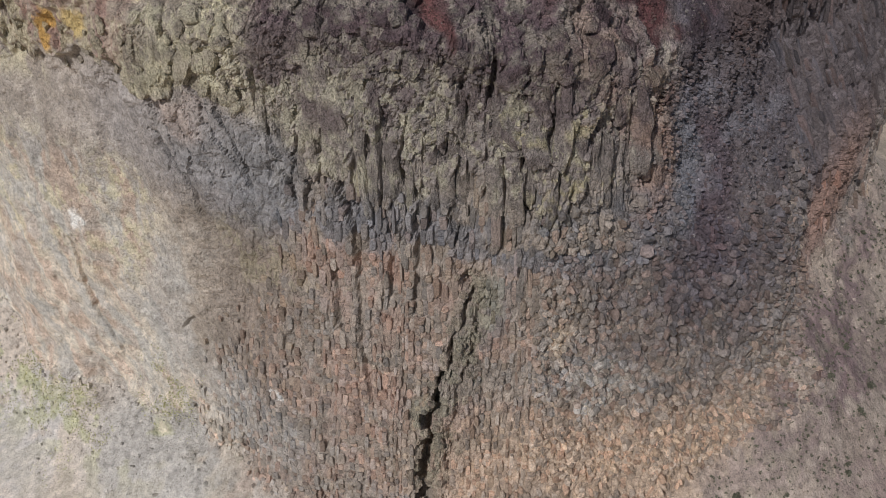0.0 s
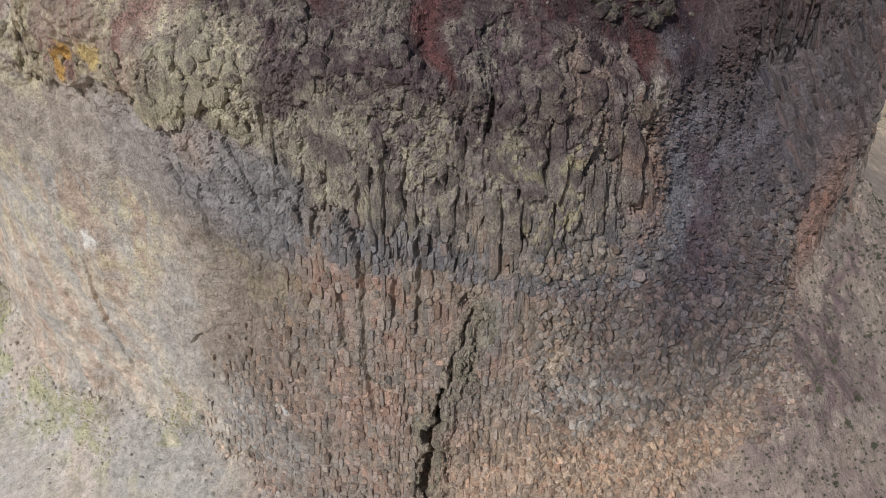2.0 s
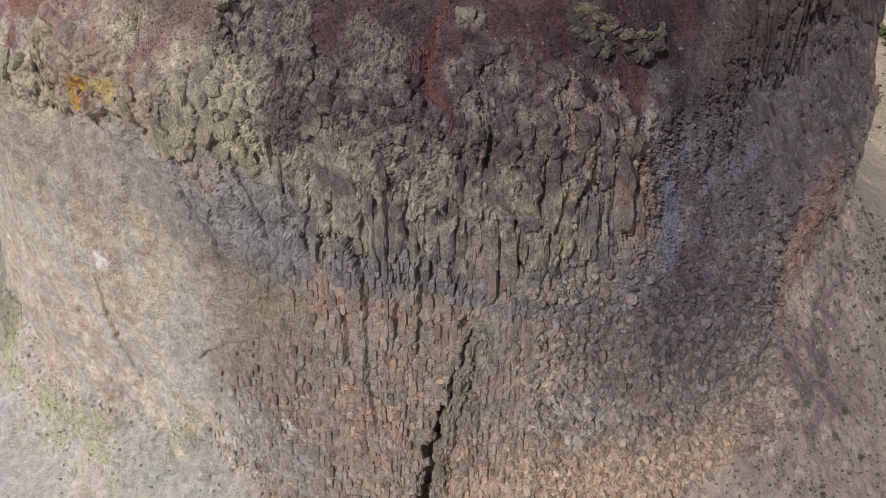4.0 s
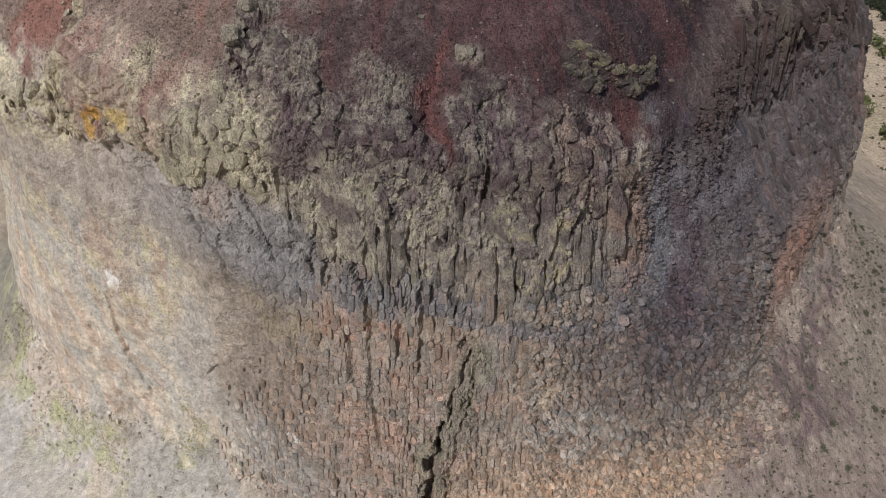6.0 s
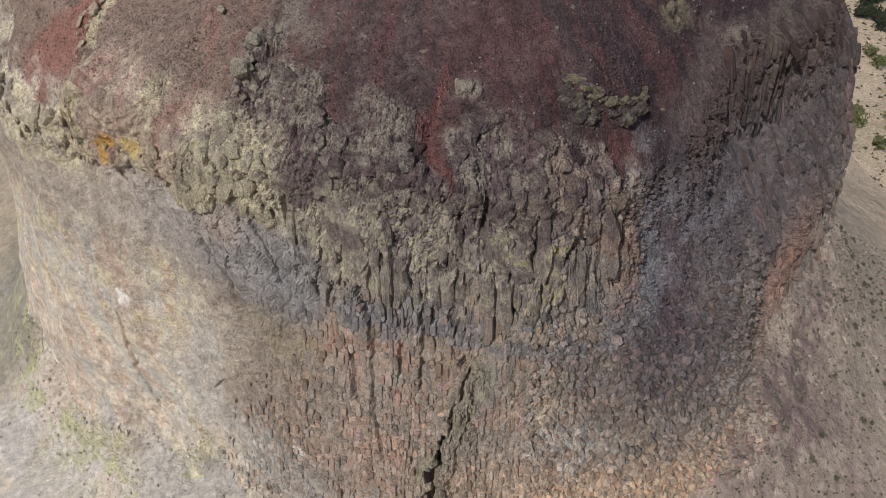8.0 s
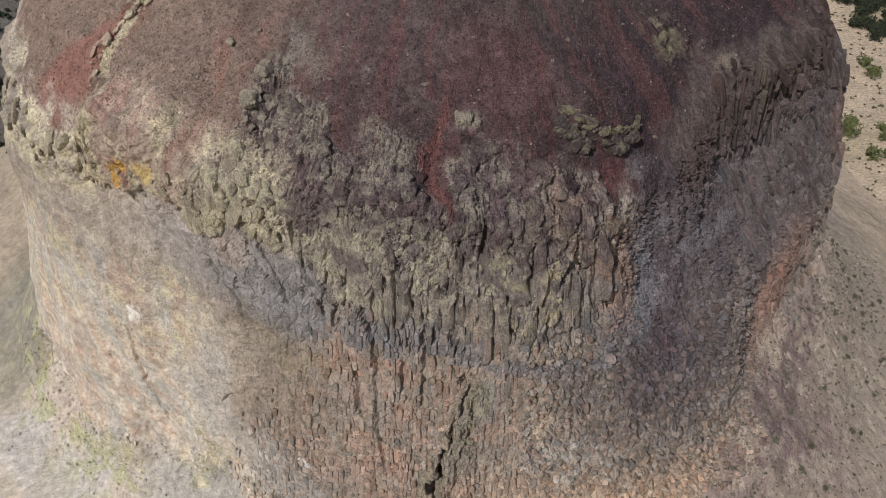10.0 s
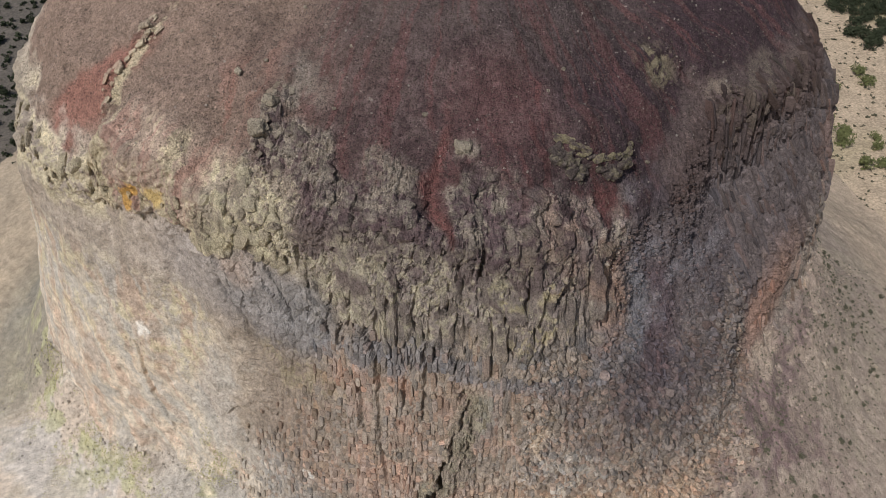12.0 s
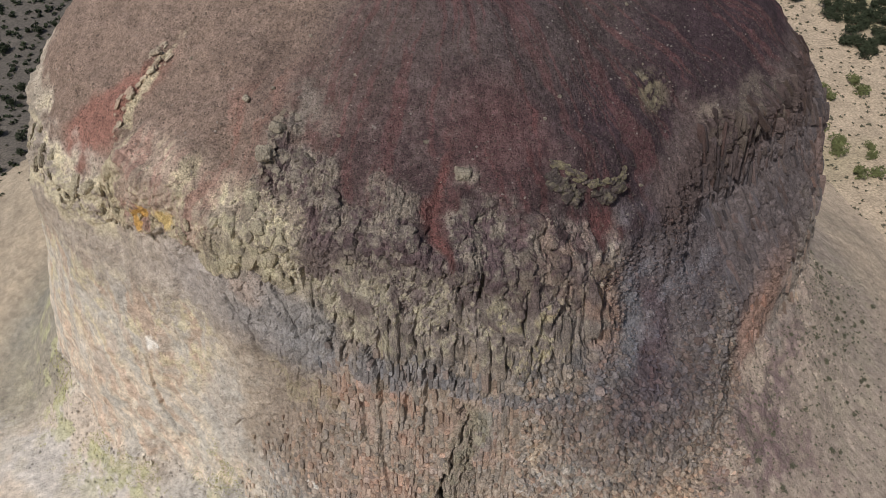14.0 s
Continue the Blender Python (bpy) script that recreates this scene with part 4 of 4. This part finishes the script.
# ---- loose things on the dome ----
def on_dome(a, r):
    """Point on the rough surface of the dome or talus, by bearing and radius."""
    j0 = int(FA[0] + (a - BEARING[FA[0]]) / STEP)
    col = SR[:, j0]
    lo = ROW[6] if r < col[ROW[6]] else 0
    hi = ROW[9] if r < col[ROW[6]] else ROW[3]
    row = float(np.interp(-r, -col[lo:hi], np.arange(lo, hi)))
    i0 = int(row)
    p = Vector(SURF[i0, j0]).lerp(Vector(SURF[i0 + 1, j0]), row - i0)
    n = Vector(NORM[i0, j0])
    u = Vector((math.cos(radians(a)), math.sin(radians(a)), 0))
    v = n.cross(u)
    return p, n, u, (-v if v.z < 0 else v)


def boulder(a, r, size, flat, seed, label, hue_scale=1.0, turn=0.0, tone=None):
    p, n, u, v = on_dome(a, r)
    loc = lump_verts(size * 0.5, size * 0.42, size * flat, seed, 20, 16, 0.28)
    q = place(loc, p + n * size * flat * 0.35, n, u, v, turn)
    h = np.zeros(q.shape) + (tone or (0.24, 0.21, 0.165))
    h = h * hue_scale * (1 + 0.2 * fbm(q[:, 0] / 0.6, q[:, 1] / 0.6, q[:, 2] / 0.6, 3, 5))[:, None]
    ob = new("boulder", mesh_from("boulder", q - np.array(p), lump_quads(20, 16), M_BLOCK, h))
    ob.location = p
    return tagged(ob, label, "boulder", "boulders on the scree")


boulder(2.6, 39.6, 1.7, 0.38, 301, "grey rounded boulder half sunk in red scree")
boulder(-28.9, 39.4, 2.1, 0.3, 302, "large angular grey block on the scree edge", 1.1, 0.4)
boulder(-28.5, 37.0, 1.6, 0.36, 303, "grey angular boulder beside a rocky rib")
boulder(-38.0, 36.0, 1.0, 0.4, 304, "small pale boulder on pinkish scree", 1.4)
for k in range(14):
    a, r = rnd.uniform(-66, 60), rnd.uniform(26, 43)
    boulder(a, r, rnd.uniform(0.3, 0.6), rnd.uniform(0.3, 0.45), 310 + k, "small grey stone block lying on red scree", rnd.uniform(0.7, 1.1), rnd.uniform(-1, 1))

# craggy ribs that stand out of the scree
for path, n, tone in (((-28.4, 35, -27.6, 40, -26.5, 46), 46, 0.9), ((-59, 38, -56, 45, -51.5, 52), 46, 1.7)):
    for k in range(n):
        r = rnd.uniform(path[1], path[5])
        a = float(np.interp(r, path[1::2], path[0::2])) + rnd.gauss(0, 1.1)
        w = rnd.uniform(0.35, 0.9)
        p, nn, u, v = on_dome(a, r)
        q = place(lump_verts(w * 0.5, w * rnd.uniform(0.4, 0.9), w * 0.22, 600 + k + n, 16, 12, 0.3), p, nn, u, v, rnd.uniform(-0.8, 0.8))
        mid = q.mean(0)
        h = (0.6 * hue_at(q) + 0.4 * np.array((0.36, 0.32, 0.24)) * tone) * rnd.uniform(0.85, 1.15)
        ob = under(new("rib_rock", mesh_from("rib_rock", q - mid, lump_quads(16, 12), M_BLOCK, h, joints=np.full(len(q), 0.3))), dome)
        ob.location = Vector(mid) - butte.location

# the ledge that juts from the scree on the right
ledge = tagged(new("rock_outcrop"), "craggy overhanging ledge with yellow lichen on its lip", "outcrop")
p0 = on_dome(21.5, 40.6)[0]
ledge.location = p0
LIP = ((16.8, 39.0), (17.6, 39.7), (18.8, 40.3), (20.4, 40.8), (22.2, 40.9), (24.4, 40.8), (26.8, 40.6), (29.0, 40.3), (30.8, 39.7))
MASS = ((15.9, 40.5, 1.3, 1.0), (16.6, 41.2, 1.7, 1.3), (17.8, 41.6, 1.8, 1.4), (19.2, 41.9, 1.7, 1.4), (20.3, 41.5, 1.3, 1.1), (22.6, 41.4, 1.2, 0.8), (24.2, 41.6, 1.5, 1.0), (26.0, 41.5, 1.5, 1.0), (27.6, 41.0, 1.1, 0.8))
seed = 400
for k in range(46):
    # thin lichen-grown rim rocks along the edge
    t = 8 * k / 45
    i = min(int(t), 7)
    a = LIP[i][0] + (LIP[i + 1][0] - LIP[i][0]) * (t - i) + rnd.uniform(-0.25, 0.25)
    r = LIP[i][1] + (LIP[i + 1][1] - LIP[i][1]) * (t - i) + rnd.uniform(-0.3, 0.15)
    p, n, u, v = on_dome(a, r)
    s, seed = rnd.uniform(0.2, 0.45), seed + 1
    q = place(lump_verts(s * rnd.uniform(0.9, 1.7), s * rnd.uniform(0.5, 0.8), s * 0.55, seed, 14, 10, 0.5), p + n * rnd.uniform(0.0, 0.2), n, u, v, (-0.6 if t < 3 else 0.1 if t < 5 else 0.25) + rnd.uniform(-0.3, 0.3))
    h = mix(np.zeros(q.shape) + (0.105, 0.084, 0.076), (0.205, 0.18, 0.115), step(-0.5, 0.2, fbm(q[:, 0] / 0.4, q[:, 1] / 0.4, q[:, 2] / 0.4, 3, 8)))
    under(new("rock", mesh_from("rock", q - np.array(p0), lump_quads(14, 10), M_SLAB, h, joints=np.full(len(q), 0.4))), ledge)
for a0, r0, size, hgt in MASS:
    # broken masses below it
    p, n, u, v = on_dome(a0, r0)
    for j in range(7):
        s, seed = size * rnd.uniform(0.2, 0.42), seed + 1
        q = place(lump_verts(s, s * rnd.uniform(0.6, 1.0), s * rnd.uniform(0.5, 0.8), seed, 16, 12, 0.5),
                  p + n * hgt * rnd.uniform(-0.1, 0.35) + u * rnd.uniform(-0.5, 0.5) * size + v * rnd.uniform(-0.35, 0.35) * size, n, u, v, rnd.uniform(-1, 1))
        h = mix(np.zeros(q.shape) + (0.082, 0.066, 0.062), (0.19, 0.168, 0.118), 0.7 * step(0.0, 0.5, fbm(q[:, 0] / 0.5, q[:, 1] / 0.5, q[:, 2] / 0.5, 3, 8)))
        under(new("rock", mesh_from("rock", q - np.array(p0), lump_quads(16, 12), M_SLAB, h, joints=np.full(len(q), 0.4))), ledge)


# ---- loose stones, uncounted ----
def scatter(a, rows, size):
    """Points on the rough surface at arrays of bearings and rows, with a size each."""
    j = FA[0] + (a - BEARING[FA[0]]) / STEP
    i0, j0 = np.clip(rows.astype(int), 0, ROW[-1] - 2), np.clip(j.astype(int), 0, len(BEARING) - 2)
    s, t = (rows - i0)[:, None], (j - j0)[:, None]
    p = (SURF[i0, j0] * (1 - t) + SURF[i0, j0 + 1] * t) * (1 - s) + (SURF[i0 + 1, j0] * (1 - t) + SURF[i0 + 1, j0 + 1] * t) * s
    return p, size


def stones(name, spots, label, hue_fn, lo=0.8, hi=1.9, pale=0.04):
    """Small chipped stones, joined; spots: points and sizes."""
    base, size = spots
    cube = np.array([(x, y, z) for x in (-1, 1) for y in (-1, 1) for z in (-1, 1)], float)
    quad = np.array([(0, 1, 3, 2), (4, 6, 7, 5), (0, 4, 5, 1), (2, 3, 7, 6), (0, 2, 6, 4), (1, 5, 7, 3)])
    n = len(base)
    rs = np.random.RandomState(4)
    v = cube[None] * rs.uniform(0.55, 1.1, (n, 8, 3)) * (rs.uniform(0.6, 1.3, (n, 1, 3)))
    ang = rs.uniform(0, 6.28, n)
    tilt = rs.uniform(-0.7, 0.7, n)
    c, s = np.cos(ang)[:, None], np.sin(ang)[:, None]
    x, y, z = v[..., 0] * c - v[..., 1] * s, v[..., 0] * s + v[..., 1] * c, v[..., 2] * 0.7
    ct, st = np.cos(tilt)[:, None], np.sin(tilt)[:, None]
    y, z = y * ct - z * st, y * st + z * ct
    v = np.stack([x, y, z], -1) * size[:, None, None] + base[:, None]
    hue = hue_fn(base) * rs.uniform(lo, hi, (n, 1))
    hue = np.where(rs.uniform(size=(n, 1)) < pale, 0.6 * hue + 0.4 * np.array((0.42, 0.38, 0.34)), hue)
    f = (quad[None] + (np.arange(n) * 8)[:, None, None]).reshape(-1, 4)
    ob = new(name, mesh_from(name, v.reshape(-1, 3), f, M_STONE, np.repeat(np.clip(hue, 0.02, 0.7), 8, 0)))
    return tagged(ob, label, "stones", kind="stuff")


def greyed(p):
    h = hue_at(p)
    return 0.8 * h + 0.2 * np.array((0.15, 0.135, 0.11))


rs = np.random.RandomState(12)
n = 52000
rows = ROW[6] + 6 + (ROW[8] + 14 - ROW[6]) * rs.uniform(size=n)
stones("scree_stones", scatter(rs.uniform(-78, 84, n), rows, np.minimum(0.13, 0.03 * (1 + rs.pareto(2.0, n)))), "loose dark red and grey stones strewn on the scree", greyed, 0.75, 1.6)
n = 12000
rows = ROW[3] + 4 - np.minimum((ROW[3] - 12) * rs.uniform(size=n)**1.8, ROW[3] - 12)
stones("talus_stones", scatter(rs.uniform(-78, 94, n), rows, np.minimum(0.26, 0.05 * (1 + rs.pareto(2.0, n)))), "loose tan and grey stones on the talus slopes", greyed, 0.7, 1.6)
# chips on the ramp and the broken lip
n = 15000
a = rs.uniform(23, 52, n)
rows = ROW[3] + 40 + (ROW[6] + 4 - ROW[3] - 40) * rs.uniform(size=n)
stones("ramp_rubble", scatter(a, rows, np.minimum(0.17, 0.045 * (1 + rs.pareto(2.4, n)))), "dark angular rubble covering the shaded ramp", hue_at, 0.6, 1.7, 0.03)
n = 13000
a = rs.uniform(-33, 24, n)
rows = ROW[5] + 6 + (ROW[7] + 12 - ROW[5] - 6) * rs.uniform(size=n)
stones("rim_rubble", scatter(a, rows, np.minimum(0.16, 0.035 * (1 + rs.pareto(2.2, n)))), "lichen-spotted chips of rock on the broken rim", hue_at, 0.7, 1.25, 0.0)


# ---- plants ----
M_LEAF = leaf_material("juniper_leaf", (0.045, 0.056, 0.032))
M_PALE = leaf_material("shrub_leaf", (0.16, 0.175, 0.075))
M_SAGE = leaf_material("sage_leaf", (0.115, 0.112, 0.078))
M_GRASS = leaf_material("dry_grass", (0.52, 0.50, 0.27))
M_BARK = rock_material("bark", 0.15, 0.6, colour=(0.13, 0.095, 0.07))


def crown_mesh(name, width, height, clumps, leaf, material, seed):
    """Many small leaf sprays round a few uneven heads, with gaps."""
    rs = np.random.RandomState(seed)
    heads = [(rs.uniform(-0.28, 0.28) * width, rs.uniform(-0.28, 0.28) * width, rs.uniform(0.35, 0.75) * height, rs.uniform(0.22, 0.36) * width) for _ in range(6)]
    vs, fs = [], []
    for k in range(clumps):
        hx, hy, hz, hr = heads[rs.randint(6)]
        d = rs.normal(size=3)
        d /= np.linalg.norm(d)
        c = np.array((hx, hy, hz)) + d * hr * rs.uniform(0.55, 1.05) * (1, 1, 0.85)
        c[2] = max(c[2], 0.06 * height)
        for _ in range(3):
            e1, e2 = rs.normal(size=3), rs.normal(size=3)
            e1 *= leaf * rs.uniform(0.6, 1.2) / np.linalg.norm(e1)
            e2 *= leaf * 0.6 / np.linalg.norm(e2)
            i = len(vs)
            vs += [c - e1, c + e2, c + e1, c - e2]
            fs.append((i, i + 1, i + 2, i + 3))
    return mesh_from(name, vs, np.array(fs), material)


def stem_mesh(name, height, radius, seed):
    """A tapered, forked trunk."""
    rs = np.random.RandomState(seed)
    vs, fs = [], []

    def limb(p, q, r0, r1):
        p, q = np.array(p, float), np.array(q, float)
        ax = (q - p) / np.linalg.norm(q - p)
        e = np.cross(ax, (0.3, 0.8, 0.1))
        e /= np.linalg.norm(e)
        f = np.cross(ax, e)
        i = len(vs)
        for c, r in ((p, r0), (q, r1)):
            for k in range(6):
                t = k * math.pi / 3
                vs.append(c + (e * math.cos(t) + f * math.sin(t)) * r)
        for k in range(6):
            fs.append((i + k, i + (k + 1) % 6, i + 6 + (k + 1) % 6, i + 6 + k))
    fork = (rs.uniform(-0.1, 0.1), rs.uniform(-0.1, 0.1), height * 0.3)
    limb((0, 0, -0.3), fork, radius, radius * 0.75)
    for k in range(5):
        t = k * 1.26 + rs.uniform(-0.4, 0.4)
        limb(fork, (math.cos(t) * height * 0.35, math.sin(t) * height * 0.35, height * rs.uniform(0.55, 0.8)), radius * 0.55, radius * 0.15)
    return mesh_from(name, vs, np.array(fs), M_BARK)


def make_bush(name, width, height, clumps, leaf, material, seed, label, category, group):
    ob = tagged(new(name), label, category, group)
    under(new("trunk", stem_mesh("trunk", height, width * 0.04, seed)), ob)
    under(new("crown", crown_mesh("crown", width, height, clumps, leaf, material, seed)), ob)
    return ob


def ground_z(x, y):
    i = min(max(int(np.searchsorted(gx, x)) - 1, 0), len(gx) - 2)
    j = min(max(int(np.searchsorted(gx, y - CY)) - 1, 0), len(gx) - 2)
    s, t = (x - gx[i]) / (gx[i + 1] - gx[i]), (y - CY - gx[j]) / (gx[j + 1] - gx[j])
    return float((GZ[j, i] * (1 - s) + GZ[j, i + 1] * s) * (1 - t) + (GZ[j + 1, i] * (1 - s) + GZ[j + 1, i + 1] * s) * t)


def spin(x, y, z, s):
    return pose(x, y, z, 0, 0, rnd.uniform(0, 360)) @ Matrix.Diagonal((s, s, s * rnd.uniform(0.85, 1.15), 1))


def put(kinds, x, y, z, s):
    """The next plant of a kind, at a place and size."""
    if not kinds[1]:
        kinds[1].append(1)
        ob = kinds[0]
        ob.matrix_basis = spin(x, y, z, s)
        return ob
    m = spin(x, y, z, s)
    ob = copy_thing(kinds[0], m)
    ob.matrix_basis = m
    return ob


junipers = [[make_bush("juniper", 4.0, 3.0, 230, 0.30, M_LEAF, 60 + k, "dark green rounded juniper on sandy ground", "tree", "junipers on the flat"), []] for k in range(3)]
greens = [[make_bush("bush", 3.4, 2.4, 220, 0.28, M_PALE, 70 + k, "bright green leafy bush on pale sand", "bush", "green bushes on the flat"), []] for k in range(2)]
shrubs = [[make_bush("shrub", 1.5, 1.0, 90, 0.19, M_SAGE, 80 + k, "low olive shrub growing on the gravel talus", "shrub", "shrubs on the talus"), []] for k in range(3)]

for x, y, s in ((129, 195, 1.3), (118, 191, 1.1), (118, 186, 1.2), (110, 170, 1.0), (117, 195, 0.7), (112, 149, 1.3), (117, 149, 1.2), (120, 161, 0.9), (119, 157, 1.0), (111, 163, 1.3), (113, 164, 1.1), (110, 159, 1.4), (129, 189, 1.5)):
    put(greens[rnd.randrange(2)], x, y, ground_z(x, y) - 0.1, s)
for _ in range(190):
    x, y = rnd.uniform(126, 176), rnd.uniform(208, 262)
    if rnd.random() < 0.85 and (x < 136 or y < 212):
        continue
    put(junipers[rnd.randrange(3)], x, y, ground_z(x, y) - 0.1, rnd.uniform(0.7, 1.5))
for _ in range(150):
    x, y = rnd.uniform(-165, -100), rnd.uniform(130, 240)
    put(junipers[rnd.randrange(3)], x, y, ground_z(x, y) - 0.1, rnd.uniform(0.4, 1.0))
for _ in range(110):
    a = rnd.uniform(28, 94)
    j0 = int(FA[0] + (a - BEARING[FA[0]]) / STEP)
    r = SR[ROW[3], j0] + (abs(rnd.gauss(0, 14)) + 1.0 if a > 0 else abs(rnd.gauss(0, 5)) + 1.0)
    if r > 104:
        continue
    p, n, u, v = on_dome(a, r)
    put(shrubs[rnd.randrange(3)], p.x, p.y, p.z - 0.1, 0.28 + 0.55 * rnd.random()**2)


def tufts(name, spots, material, label, category):
    """Small tufts of leaves, joined; spots: (x, y, z, size)."""
    rs = np.random.RandomState(9)
    n = len(spots)
    base = np.array(spots)
    blades = 9
    d = rs.normal(size=(n, blades, 3)) * (1, 1, 0.55)
    d[..., 2] = np.abs(d[..., 2]) + 0.25
    d = d / np.linalg.norm(d, axis=-1, keepdims=True) * base[:, None, 3:4]
    c = base[:, None, :3] + d * 0.55
    e1 = d * 0.5
    e2 = np.cross(d, rs.normal(size=(n, blades, 3)))
    e2 = e2 / np.maximum(np.linalg.norm(e2, axis=-1, keepdims=True), 1e-6) * base[:, None, 3:4] * 0.34
    v = np.stack([c - e1, c + e2, c + e1, c - e2], 2).reshape(-1, 3)
    f = np.arange(len(v)).reshape(-1, 4)
    return tagged(new(name, mesh_from(name, v, f, material)), label, category, kind="stuff")


spots = []
for _ in range(4200):
    x, y = (rnd.uniform(88, 190), rnd.uniform(40, 300)) if rnd.random() < 0.75 else (rnd.uniform(-200, -80), rnd.uniform(40, 290))
    if math.hypot(x, y - CY) < 104:
        continue
    spots.append((x, y, ground_z(x, y), rnd.uniform(0.3, 0.9)))
far = [(x, y, ground_z(x, y) + 0.2, rnd.uniform(0.7, 1.5)) for x, y in [(rnd.uniform(-230, -98), rnd.uniform(125, 300)) for _ in range(1500)]]
tufts("far_scrub", far, M_LEAF, "dense dark green scrub on the shaded flat", "scrub")
tufts("sagebrush", spots, M_SAGE, "low grey green sagebrush dotting the sand", "sagebrush")
spots, gspots = [], []
for _ in range(2400):
    a = rnd.uniform(26, 94)
    j0 = int(FA[0] + (a - BEARING[FA[0]]) / STEP)
    r = SR[ROW[3], j0] + abs(rnd.gauss(0, 16)) + 0.5
    if r < 104:
        p, n, u, v = on_dome(a, r)
        spots.append((p.x, p.y, p.z, rnd.uniform(0.1, 0.32)))
for _ in range(8500):
    a = rnd.uniform(-79, -44)
    j0 = int(FA[0] + (a - BEARING[FA[0]]) / STEP)
    r = SR[ROW[3], j0] + abs(rnd.gauss(0, 5.0)) - 0.5
    p, n, u, v = on_dome(a, r)
    if fbm(np.array([p.x / 4]), np.array([p.y / 4]), np.array([0.0]), 3, 15)[0] > 0.12:
        gspots.append((p.x, p.y, p.z - 0.03, rnd.uniform(0.06, 0.17)))
for _ in range(1500):
    a, z = rnd.gauss(-39, 2.6), rnd.gauss(21.5, 3.5)
    if z < 17.5:
        continue
    p, n, u, v, d = at(a, row_at(a, z))
    p = p + n * d
    if fbm(np.array([p.x / 3]), np.array([p.y / 3]), np.array([p.z / 3]), 2, 16)[0] > 0.0:
        gspots.append((p.x, p.y, p.z - 0.03, rnd.uniform(0.06, 0.16)))
tufts("low_scrub", spots, M_SAGE, "sparse grey green scrub on the talus", "scrub")
tufts("green_grass", gspots, M_GRASS, "yellow green grass and weeds along the cliff foot", "grass")
